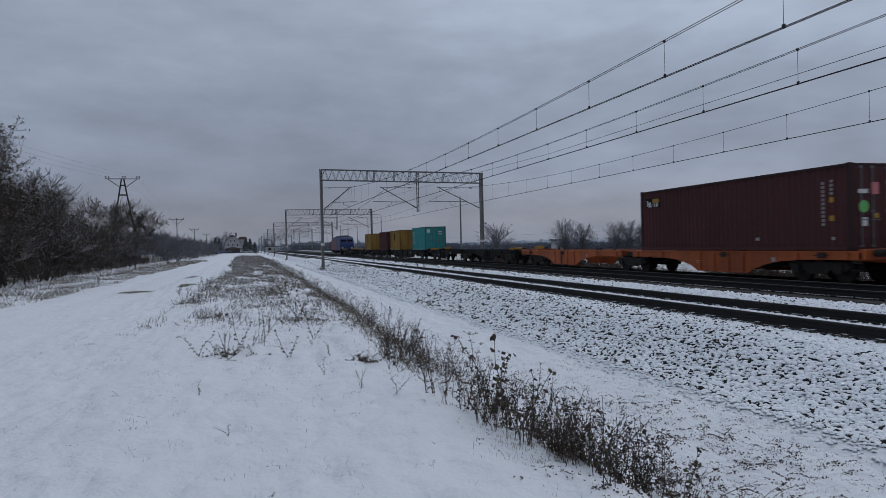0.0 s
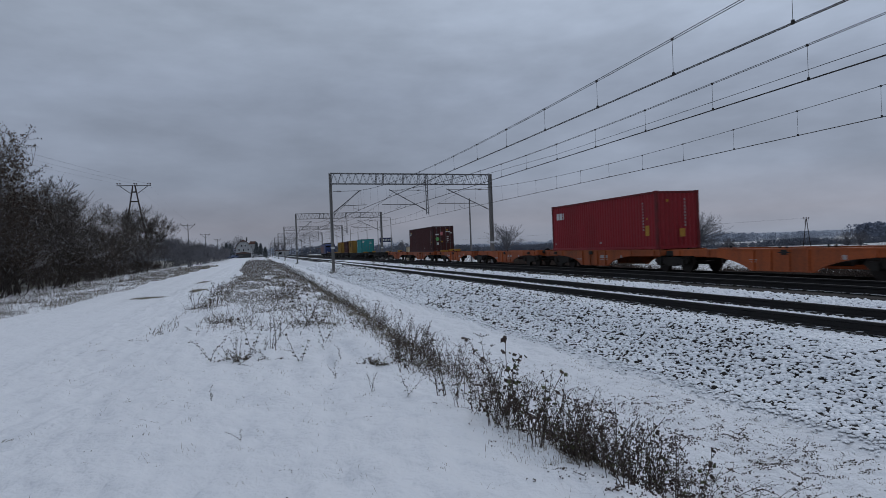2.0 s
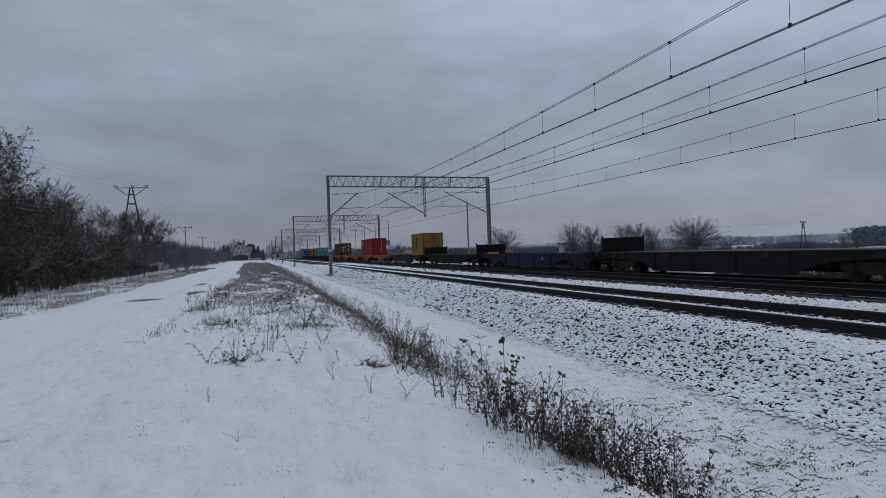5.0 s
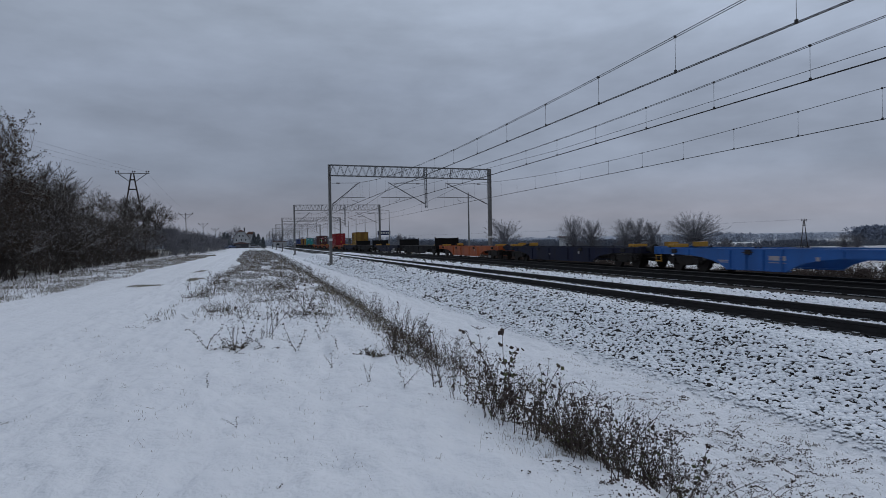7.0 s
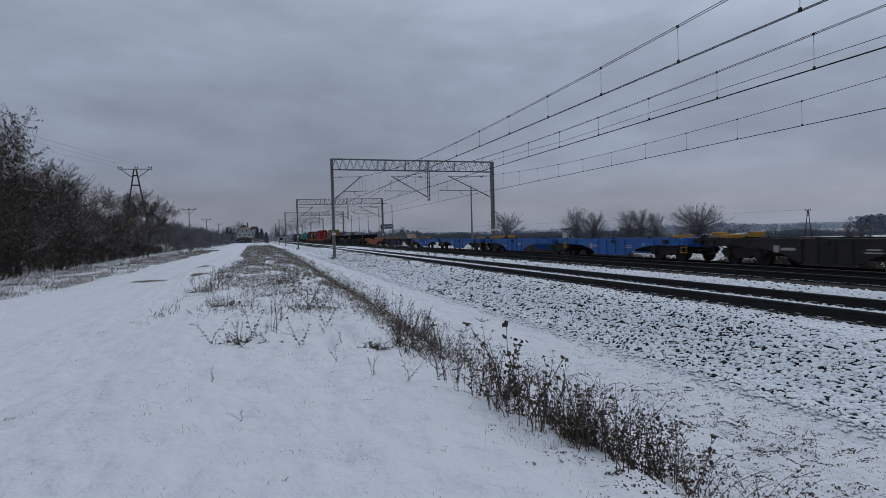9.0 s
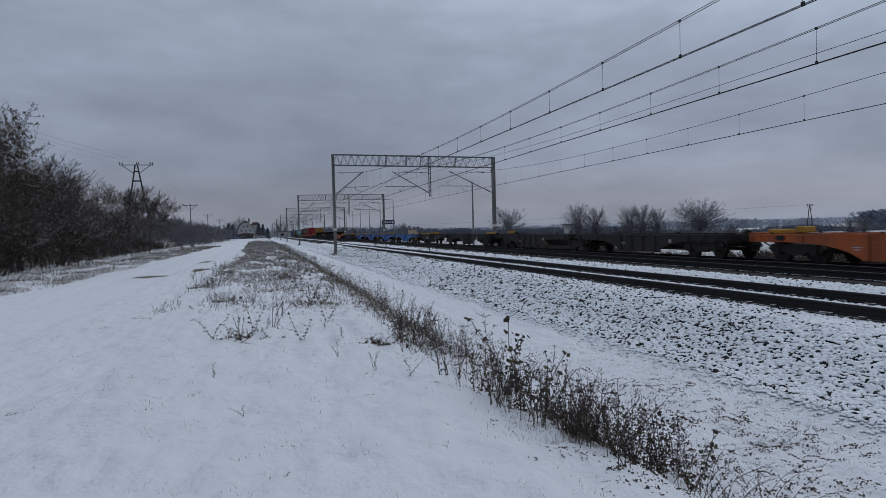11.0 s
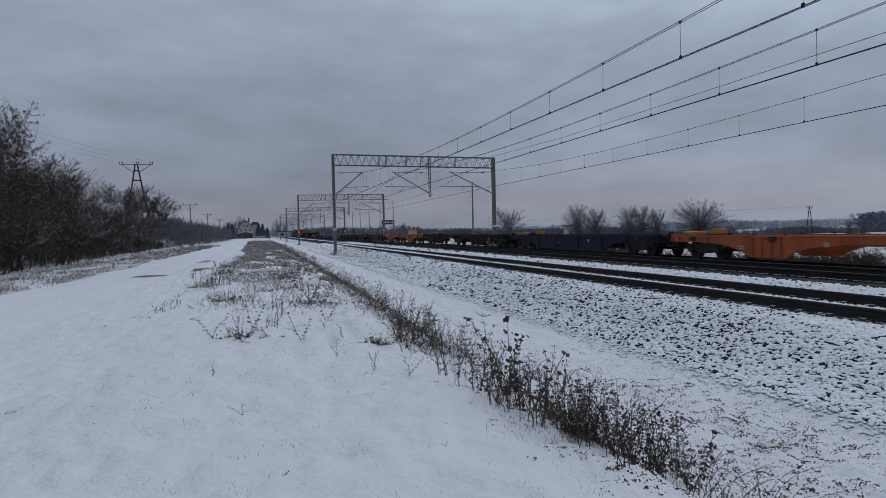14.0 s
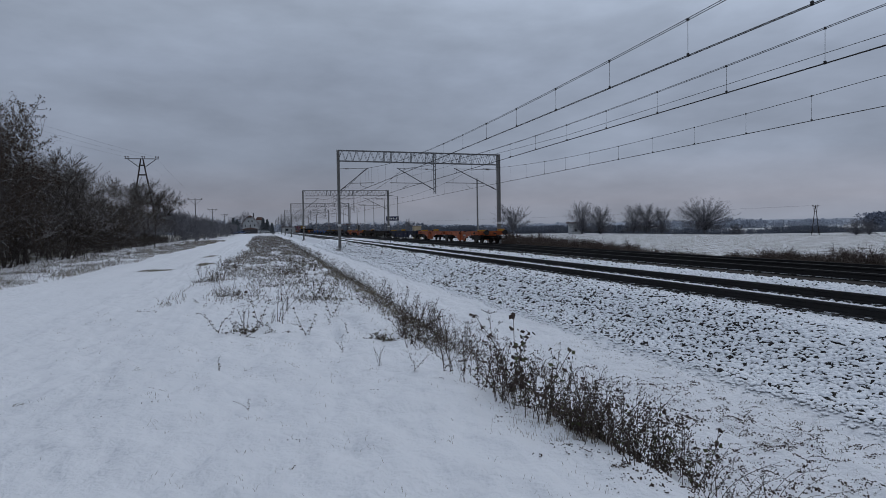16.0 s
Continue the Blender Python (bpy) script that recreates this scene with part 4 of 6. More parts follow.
def container(far_end, length, height, tone, near_doors, label, art):
    """A steel freight box: corrugated walls, posts, corner castings, roof and doors. Its far end stands at far_end at 0 s."""
    c = thing("shipping_container", label, "container", group="containers on the train")
    MOVERS.append((c, far_end - length / 2, 1.10))
    p, h, W = BOX[tone], length / 2, 1.219

    def wavy(bm, a, b, fixed, axis, depth, pitch=0.278):
        """Trapezoid corrugation from a to b in a plane at 'fixed'."""
        n = max(2, round((b - a) / pitch))
        st = (b - a) / n
        line = []
        for k in range(n):
            for f, o in ((0.0, 0), (0.25, 0), (0.5, 1), (0.75, 1)):
                line.append((a + (k + f) * st, fixed - (depth * o)))
        line.append((b, fixed))
        z0, z1 = 0.16, height - 0.10
        vs = [[bm.verts.new((q[1], q[0], z) if axis == "y" else (q[0], q[1], z)) for q in line] for z in (z0, z1)]
        for i in range(len(line) - 1):
            bm.faces.new((vs[0][i], vs[0][i + 1], vs[1][i + 1], vs[1][i]))

    for s in (-1, 1):
        bm = bmesh.new()
        wavy(bm, -h + 0.12, h - 0.12, s * (W - 0.012), "y", s * 0.046)
        part("side_wall", bm, p, c, "corrugated steel side wall")
        bm = bmesh.new()
        box(bm, s * W - 0.03, s * W + 0.03, -h + 0.12, h - 0.12, 0.02, 0.165)
        part("bottom_rail", bm, p, c)
        bm = bmesh.new()
        box(bm, s * W - 0.03, s * W + 0.03, -h + 0.12, h - 0.12, height - 0.11, height - 0.03)
        part("top_rail", bm, EDGE[tone], c)
    for ex in (-1, 1):
        for ey in (-1, 1):
            bm = bmesh.new()
            box(bm, min(ex * W, ex * (W - 0.12)), max(ex * W, ex * (W - 0.12)), min(ey * h, ey * (h - 0.14)), max(ey * h, ey * (h - 0.14)), 0.115, height - 0.115)
            part("corner_post", bm, EDGE[tone], c)
            for z in (0, height - 0.118):
                bm = bmesh.new()
                box(bm, min(ex * (W + 0.004), ex * (W - 0.16)), max(ex * (W + 0.004), ex * (W - 0.16)), min(ey * (h + 0.004), ey * (h - 0.178)), max(ey * (h + 0.004), ey * (h - 0.178)), z, z + 0.118, 0.008)
                part("corner_casting", bm, EDGE[tone], c)
    bm = bmesh.new()
    box(bm, -W + 0.02, W - 0.02, -h + 0.05, h - 0.05, height - 0.07, height - 0.02)
    y = -h + 0.4
    while y < h - 0.4:
        box(bm, -W + 0.12, W - 0.12, y, y + 0.12, height - 0.02, height - 0.002)
        y += 0.3
    part("roof", bm, p, c, "ribbed steel roof")
    bm = bmesh.new()
    box(bm, -W + 0.05, W - 0.05, -h + 0.1, h - 0.1, 0.06, 0.15)
    part("underframe", bm, p, c)
    for ey in (-1, 1):
        y = ey * (h - 0.03)
        bm = bmesh.new()
        box(bm, -W + 0.12, W - 0.12, min(y, y - ey * 0.1), max(y, y - ey * 0.1), 0.02, 0.16)
        part("end_sill", bm, p, c)
        bm = bmesh.new()
        box(bm, -W + 0.12, W - 0.12, min(y, y - ey * 0.1), max(y, y - ey * 0.1), height - 0.13, height - 0.02)
        part("end_header", bm, EDGE[tone], c)
        if (ey < 0) == near_doors:
            for s in (-1, 1):
                bm = bmesh.new()
                x0, x1 = (0.008, W - 0.13) if s > 0 else (-W + 0.13, -0.008)
                box(bm, x0, x1, min(y, y - ey * 0.06), max(y, y - ey * 0.06), 0.17, height - 0.14)
                for k in range(3):
                    za = 0.3 + (height - 0.6) * k / 3 + 0.08
                    zb = 0.3 + (height - 0.6) * (k + 1) / 3 - 0.08
                    box(bm, x0 + 0.10, x1 - 0.10, min(y, y + ey * 0.022), max(y, y + ey * 0.022), za, zb, 0.01)
                d = part("door", bm, p, c, "steel double door leaf")
                for f in (0.28, 0.72):
                    bm = bmesh.new()
                    x = x0 + (x1 - x0) * f
                    bar(bm, (x, y + ey * 0.045, 0.12), (x, y + ey * 0.045, height - 0.1), 0.02, 8)
                    for z in (0.15, height * 0.45, height - 0.15):
                        box(bm, x - 0.06, x + 0.06, min(y, y + ey * 0.06), max(y, y + ey * 0.06), z - 0.04, z + 0.04)
                    box(bm, x - 0.02, x + 0.30, min(y + ey * 0.05, y + ey * 0.07), max(y + ey * 0.05, y + ey * 0.07), 1.0, 1.03)
                    part("lock_rod", bm, M_STEEL, d, "galvanised lock rod")
        else:
            bm = bmesh.new()
            wavy(bm, -W + 0.12, W - 0.12, y, "x", ey * 0.055, 0.25)
            part("end_wall", bm, p, c, "corrugated steel end wall")
    # markings: flat bars and shapes standing just proud of the wall
    for name, mate, face, shapes, lab in art:
        for q in shapes:
            bm = bmesh.new()
            if face == "side":                  # along from the far end, height from the floor, half sizes
                yy, zz, a, b = h - q[0], q[1], q[2], q[3]
                box(bm, -W - 0.006, -W + 0.003, yy - a, yy + a, zz - b, zz + b)
            else:                               # on the rear end, across from the near side
                xx, zz, a, b = -W + q[0], q[1], q[2], q[3]
                if len(q) > 4:
                    disc(bm, (xx, -h - 0.028, zz), a, 0.004, "y", 20)
                else:
                    box(bm, xx - a, xx + a, -h - 0.032, -h - 0.024, zz - b, zz + b)
            part(name, bm, mate, c, lab)
    return c


def code_bars(y, n, top, step, a, b):
    return [(y, top - step * k, a, b) for k in range(n)]


HC, ST = 2.896, 2.591
container(112.4, 6.06, ST, "yellow", False, "small ochre yellow container with dark lettering", [("lettering", M_INK, "side", [(2.9, 1.75, 0.35, 0.42)], "dark logo patch")])
container(99.4, 6.06, ST, "maroon", True, "small dark red container", [])
container(91.35, 6.06, ST, "yellow", False, "small ochre yellow container with dark lettering", [("lettering", M_INK, "side", [(2.9, 1.85, 0.4, 0.26), (2.9, 1.4, 0.36, 0.14)], "dark logo patch")])
container(78.3, 6.06, ST + 0.0, "teal", True, "small teal container with white writing", [("lettering", M_WHITE, "side", code_bars(0.9, 9, 2.1, 0.17, 0.13, 0.055), "white vertical writing bars"), ("label_panel", M_WHITE, "end", [(0.40, 2.1, 0.16, 0.18), (1.75, 2.0, 0.2, 0.05), (1.75, 1.75, 0.2, 0.04)], "white label panel")])
container(29.25, 12.192, HC, "maroon", True, "long maroon container with a logo patch and sticker covered doors", [
    ("logo_board", M_INK, "side", [(1.05, 2.30, 0.58, 0.22)], "black logo board"),
    ("logo_stripe", M_YELLOW, "side", [(1.30, 2.40, 0.28, 0.09)], "yellow logo stripe"),
    ("logo_letters", M_WHITE, "side", [(0.62, 2.28, 0.05, 0.15), (0.82, 2.22, 0.10, 0.12), (1.02, 2.20, 0.05, 0.10), (1.2, 2.20, 0.05, 0.10), (1.4, 2.2, 0.06, 0.10)], "white logo bars"),
    ("code_bars", M_FADED, "side", code_bars(11.1, 11, 2.3, 0.14, 0.05, 0.045) + code_bars(11.45, 4, 2.35, 0.14, 0.05, 0.045) + [(8.0, 0.45, 0.09, 0.06), (11.5, 0.42, 0.06, 0.05)], "white code bars"),
    ("warning_mark", M_YELLOW, "side", [(11.45, 1.72, 0.08, 0.09), (11.45, 1.1, 0.09, 0.09)], "yellow warning mark"),
    ("round_sticker", M_GREEN, "end", [(0.52, 1.45, 0.20, 0.2, 1)], "round green sticker"),
    ("sticker", M_PINK, "end", [(1.0, 2.05, 0.15, 0.2)], "pink and white sticker"),
    ("label_panel", M_WHITE, "end", [(0.50, 1.95, 0.2, 0.07), (0.55, 0.95, 0.11, 0.14), (1.75, 2.25, 0.25, 0.05), (1.72, 1.7, 0.10, 0.05), (1.72, 1.45, 0.10, 0.05), (1.72, 1.2, 0.10, 0.05), (2.1, 2.1, 0.14, 0.05)], "white label bars"),
    ("warning_mark", M_YELLOW, "end", [(1.05, 1.15, 0.09, 0.08), (1.65, 2.45, 0.10, 0.08)], "yellow warning mark")])
container(-15.0, 12.192, HC, "red", False, "long red container with corrugated walls and a white logo", [
    ("logo_bars", M_WHITE, "side", [(0.92, 2.18, 0.16, 0.21), (1.36, 2.18, 0.19, 0.21), (1.74, 2.18, 0.06, 0.21)], "white logo bars"),
    ("code_bars", M_FADED, "side", code_bars(11.0, 10, 2.35, 0.15, 0.045, 0.04) + [(0.5, 0.42, 0.06, 0.05), (6.5, 0.42, 0.12, 0.05)], "white code bars"),
    ("warning_mark", M_YELLOW, "side", [(11.35, 0.95, 0.16, 0.26), (11.35, 1.55, 0.05, 0.06)], "yellow warning mark"),
    ("code_bars", M_FADED, "end", [(1.6, 2.45 - 0.16 * k, 0.04, 0.05) for k in range(9)], "white code bars"),
    ("warning_mark", M_YELLOW, "end", [(1.42, 0.8, 0.15, 0.2), (0.62, 2.4, 0.06, 0.06)], "yellow warning mark")])
container(-57.35, 6.058, ST, "yellow", False, "small ochre yellow container with a black logo and rust stains", [
    ("logo_patch", M_INK, "side", [(2.72, 1.75, 0.36, 0.30), (2.72, 1.40, 0.42, 0.03), (2.76, 1.13, 0.36, 0.16)], "black logo patch"),
    ("logo_spot", M_TEALSPOT, "side", [(2.86, 1.72, 0.09, 0.11)], "pale blue logo spot"),
    ("rust_scar", M_RUST, "side", [(5.72, 0.55, 0.10, 0.22)], "rust scar"),
    ("rust_scar", M_RUST, "end", [(0.55, 1.55, 0.10, 0.05), (1.1, 1.6, 0.5, 0.012), (1.75, 1.0, 0.10, 0.16), (1.3, 0.62, 0.05, 0.12)], "rust scar on the end wall"),
    ("code_bars", M_INK, "side", code_bars(0.95, 11, 2.25, 0.14, 0.045, 0.045) + code_bars(0.7, 9, 2.1, 0.13, 0.035, 0.03), "black code bars"),
    ("faded_patch", mat("faded_pinkish_patch", (0.42, 0.25, 0.13), 0.8, scale=3), "side", [(5.3, 0.62, 0.42, 0.14)], "faded rubbed patch")])


def loco(rear):
    """A boxy electric locomotive: body, cabs with windows, roof gear, pantograph, bogies."""
    w = thing("electric_locomotive", "blue electric locomotive with a faded red side", "locomotive")
    MOVERS.append((w, rear + 8.1, 0.0))
    bm = bmesh.new()
    prism(bm, [(-8.0, 0.95), (8.0, 0.95), (8.0, 2.3), (7.5, 3.45), (7.0, 3.75), (-7.0, 3.75), (-7.5, 3.45), (-8.0, 2.3)], "x", -1.45, 1.45)
    bmesh.ops.bevel(bm, geom=list(bm.edges), offset=0.10, segments=2, affect="EDGES")
    body = part("body", bm, M_LOCO, w, "blue steel body")
    bm = bmesh.new()
    box(bm, -1.475, -1.455, -2.0, 7.2, 1.05, 3.2)
    part("side_panel", bm, M_LOCO_RED, body, "faded red side panel")
    for y, s in ((-7.78, -1), (7.78, 1)):
        for x in (-0.68, 0.68):
            bm = bmesh.new()
            box(bm, x - 0.55, x + 0.55, -0.03, 0.03, -0.38, 0.38, 0.02)
            q = part("cab_window", bm, M_GLASS, body, "dark cab window")
            q.matrix_basis = pose(x * 0, y, 2.9, s * -23)
    bm = bmesh.new()
    for x in (-1.0, 1.0):
        disc(bm, (x, -8.03, 1.45), 0.14, 0.05, "y", 14)
    part("headlight", bm, M_WHITE, body, "round unlit lamp")
    bm = bmesh.new()
    box(bm, -1.1, 1.1, -6.2, 6.2, 3.72, 3.95, 0.04)
    for k in range(6):
        box(bm, -0.8, 0.8, -5 + k * 1.8, -4.2 + k * 1.8, 3.95, 4.15, 0.03)
    part("roof_gear", bm, M_ROOF_GREY, body, "sooty roof gear")
    bm = bmesh.new()
    for x in (-0.55, 0.55):
        bar(bm, (x, -5.9, 4.0), (x * 0.8, -4.6, 4.75), 0.03, 6)
        bar(bm, (x * 0.8, -4.6, 4.75), (x * 1.2, -5.7, 5.38), 0.025, 6)
    bar(bm, (-0.9, -5.7, 5.40), (0.9, -5.7, 5.40), 0.03, 6)
    bar(bm, (-0.9, -5.5, 5.40), (0.9, -5.5, 5.40), 0.03, 6)
    part("pantograph", bm, M_STEEL, body, "raised pantograph")
    for y in (-4.7, 4.7):
        bogie_parts(w, y)
    for s in (-1, 1):
        bm = bmesh.new()
        box(bm, -1.4, 1.4, min(s * 7.9, s * 8.1), max(s * 7.9, s * 8.1), 0.55, 1.2, 0.02)
        for x in (-0.875, 0.875):
            bar(bm, (x, s * 8.1, 1.03), (x, s * 8.6, 1.03), 0.13, 10)
            bar(bm, (x, s * 8.55, 1.03), (x, s * 8.62, 1.03), 0.24, 14)
        part("buffer_beam", bm, M_BLACK, w)
    return w


loco(142.8)


def motions():
    """The whole train runs away along its track at an even speed."""
    for ob, at, up in MOVERS:
        walk(ob, [(t, pose(T3, at + 0.3 + SPEED * t, RAILTOP + up)) for t in (-1.0, 0.0, 2.0, 4.0, 6.0, 8.0, 10.0, 12.0, 14.0, 16.0, 17.0)])


# ---------------------------------------------------------------- plants
class Soup:
    """Triangles and quads gathered in lists, with a material slot for each face."""

    def __init__(self):
        self.v, self.f, self.m = [], [], []

    def tube(self, a, b, ra, rb, sides=3, slot=0):
        d = b - a
        if d.length < 1e-5:
            return
        u = d.orthogonal().normalized()
        w = d.normalized().cross(u)
        n = len(self.v)
        for c, r in ((a, ra), (b, rb)):
            for k in range(sides):
                t = k * math.tau / sides
                self.v.append(c + (u * math.cos(t) + w * math.sin(t)) * r)
        for k in range(sides):
            j = (k + 1) % sides
            self.f.append((n + k, n + j, n + sides + j, n + sides + k))
            self.m.append(slot)

    def leaf(self, rng, c, size, slot, narrow=0.45):
        d = Vector((rng.uniform(-1, 1), rng.uniform(-1, 1), rng.uniform(-1, 0.4))).normalized() * size
        s = d.orthogonal().normalized() * size * narrow
        n = len(self.v)
        self.v += [c, c + d * 0.5 + s, c + d, c + d * 0.5 - s]
        self.f.append((n, n + 1, n + 2, n + 3))
        self.m.append(slot)

    def blob(self, rng, c, r, slot, tall=1.0):
        n = len(self.v)
        for q in ((1, 0, 0), (-1, 0, 0), (0, 1, 0), (0, -1, 0), (0, 0, tall), (0, 0, -tall)):
            self.v.append(c + Vector(q) * r * rng.uniform(0.7, 1.2))
        for q in ((0, 2, 4), (2, 1, 4), (1, 3, 4), (3, 0, 4), (2, 0, 5), (1, 2, 5), (3, 1, 5), (0, 3, 5)):
            self.f.append(tuple(n + i for i in q))
            self.m.append(slot)

    def mesh(self, name, mats):
        me = bpy.data.meshes.new(name)
        me.from_pydata([tuple(v) for v in self.v], [], self.f)
        for m in mats:
            me.materials.append(m)
        me.polygons.foreach_set("material_index", self.m)
        me.update()
        return me


def bend(rng, d, k):
    return (d + Vector((rng.gauss(0, k), rng.gauss(0, k), rng.gauss(0, k * 0.7)))).normalized()


FLECK = [0.0]                          # how often a twig's end holds a fleck of snow
THIN = [0.006]                         # the finest twig radius of the plant being grown


def grow(wood, twig, rng, p, d, length, r, depth, leafy, up=0.12, fork=3, slot_leaf=1, leaf_size=0.07):
    """A limb that bends, tapers and forks; thin twigs go to the crown mesh."""
    steps = 3 if depth > 1 else 2
    q, rr = p.copy(), max(r, THIN[0])
    for i in range(steps):
        d = bend(rng, d + Vector((0, 0, up)), 0.16)
        e = q + d * length / steps
        r2 = max(rr * 0.80, THIN[0] * 0.8)
        (wood if depth > 2 else twig).tube(q, e, rr, r2, 5 if depth > 2 else 3)
        q, rr = e, r2
        if depth > 0 and (i > 0 or depth < 3):
            for _ in range(rng.choice((1, 2)) if i < steps - 1 else fork):
                s = bend(rng, d, 0.62)
                grow(wood, twig, rng, q, s, length * rng.uniform(0.50, 0.78), rr * 0.62, depth - 1, leafy, up, fork, slot_leaf, leaf_size)
    if depth <= 1 and leafy:
        for _ in range(leafy):
            twig.leaf(rng, q + Vector((rng.gauss(0, 0.06), rng.gauss(0, 0.06), rng.gauss(0, 0.06))), leaf_size * rng.uniform(0.6, 1.3), slot_leaf)
    if depth <= 1 and FLECK[0] and rng.random() < FLECK[0]:
        twig.leaf(rng, q, leaf_size * 0.55, 2, 0.6)


def tree_meshes(seed, height, stems, leafy, spread, depth=4, trunk=0.08, up=0.12, bark=None, leaf=None, leaf_size=0.07, thin=0.008):
    rng = random.Random(seed)
    wood, twig = Soup(), Soup()
    THIN[0] = thin
    for k in range(stems):
        a = rng.uniform(0, math.tau)
        p = Vector((math.cos(a), math.sin(a), 0)) * (0.1 + 0.22 * (stems > 1) * rng.random() * spread * 2)
        p.z = -0.1
        d = Vector((math.cos(a) * spread * 0.5, math.sin(a) * spread * 0.5, 1)).normalized()
        grow(wood, twig, rng, p, d, height * rng.uniform(0.34, 0.44), trunk * rng.uniform(0.6, 1.1), depth, leafy, up, 3 if stems < 4 else 2, 1, leaf_size)
    b = bark or M_BARK
    tops = sorted(v.z for v in twig.v)
    k = height / tops[int(len(tops) * 0.995)]
    for s in (wood, twig):
        s.v = [v * k for v in s.v]
    return wood.mesh("trunk", [b]), twig.mesh("crown", [b, leaf or M_LEAF, M_FLAKE])


def plant_tree(name, meshes, m, label, category, group):
    t = thing(name, label, category, m, group)
    part("trunk", meshes[0], None, t)
    part("crown", meshes[1], None, t)
    return t


FLECK[0] = 0.10
BUSHES = [tree_meshes(20 + k, h, s, lf, sp, 4, tr, bark=bk) for k, (h, s, lf, sp, tr, bk) in enumerate((
    (5.8, 5, 1, 0.7, 0.05, M_BARK_GREY), (6.4, 4, 2, 0.6, 0.06, M_BARK), (4.6, 7, 1, 0.8, 0.035, M_BARK_GREY), (7.0, 4, 6, 0.5, 0.08, M_BARK), (5.6, 6, 0, 0.7, 0.045, M_BARK_GREY), (3.0, 8, 1, 1.1, 0.03, M_BARK_GREY)))]
FLECK[0] = 0.0
# far shrubs: their haze is only the lighter bark colour
HAZE_PALED = [tree_meshes(50 + k, h, s, 0, 0.8, 4, 0.05, bark=M_BARK_FAR, thin=0.014) for k, (h, s) in enumerate(((5.2, 6), (4.2, 8)))]
BARE = [tree_meshes(60 + k, h, 1, 0, 0.3, 5, tr, bark=M_BARK_GREY, thin=0.011) for k, (h, tr) in enumerate(((7.5, 0.12), (6.5, 0.10)))]

BUSH_LABELS = ("leafless dark thicket shrub with snow flecked twigs", "tall shrub holding withered dark leaves beside the lane")


def build_thicket():
    rng = random.Random(11)
    y = 19.0
    while y < 112:
        for row in range(-1, 3):
            x = -12.4 - row * 3.3 if row >= 0 else -11.2
            x += 0 - rng.uniform(0, 1.8) - 0.035 * max(0, y - 40)
            yy = y + rng.uniform(-1.0, 1.0)
            if x < -0.38 * yy - 4:
                continue
            k = rng.choice((0, 1, 2, 3, 4, 4, 0) if row else (0, 2, 4, 5, 5, 1))
            s = rng.uniform(0.75, 1.05) * (1.0 + 0.08 * row)
            mesh = BUSHES[k]
            if row < 0:
                mesh, s = BUSHES[5], rng.uniform(0.25, 0.62)
                if rng.random() < 0.35:
                    continue
            if 48 < y < 86 and row > 0:
                s *= 1.12
            if y > 84:
                s *= 0.8
                # most distant shrubs switch to the haze-paled bark
                if row >= 0 and rng.random() < 0.7:
                    mesh = rng.choice(HAZE_PALED)
            m = pose(x, yy, ground_z(x, yy) - 0.03, 0, 0, rng.uniform(0, 360)) @ Matrix.Diagonal((s, s, s, 1))
            plant_tree("shrub", mesh, m, BUSH_LABELS[mesh in (BUSHES[1], BUSHES[3])], "shrub", "thicket beside the lane")
        y += 1.9 if y < 50 else 2.6
    # the taller ones that stand out above the thicket
    for x, yy, s, b in ((-14.0, 39.0, 1.25, BUSHES[3]), (-15.4, 43.5, 1.15, BUSHES[1]), (-12.8, 35.0, 1.1, BUSHES[3]), (-15.8, 49, 1.0, BUSHES[3])):
        m = pose(x, yy, ground_z(x, yy) - 0.05, 0, 0, rng.uniform(0, 360)) @ Matrix.Diagonal((s, s, s, 1))
        plant_tree("tree", b, m, "tall dark tree with withered leaves above the thicket", "tree", "trees in the thicket")
    for x, yy, s, b in ((-17.5, 60, 1.12, BARE[0]), (-13.6, 88, 1.25, BARE[1]), (-15.5, 96, 1.15, BARE[0]), (-12.6, 84, 1.0, BARE[1])):
        m = pose(x, yy, ground_z(x, yy) - 0.05, 0, 0, rng.uniform(0, 360)) @ Matrix.Diagonal((s, s, s, 1))
        plant_tree("tree", b, m, "bare tree with a rounded crown of fine twigs", "tree", "trees in the thicket")
    # low growth towards the house
    y = 116
    while y < 250:
        for row in range(2):
            x = lane_left(y) - 4.0 - row * 5 - rng.uniform(0, 3)
            s = rng.uniform(0.55, 0.85) * (1 + 0.35 * row)
            b = rng.choice(HAZE_PALED)
            m = pose(x, y + rng.uniform(-2, 2), ground_z(x, y), 0, 0, rng.uniform(0, 360)) @ Matrix.Diagonal((s, s, s, 1))
            plant_tree("shrub", b, m, "low bare shrub by the lane", "shrub", "thicket beside the lane")
        y += 4.2


build_thicket()

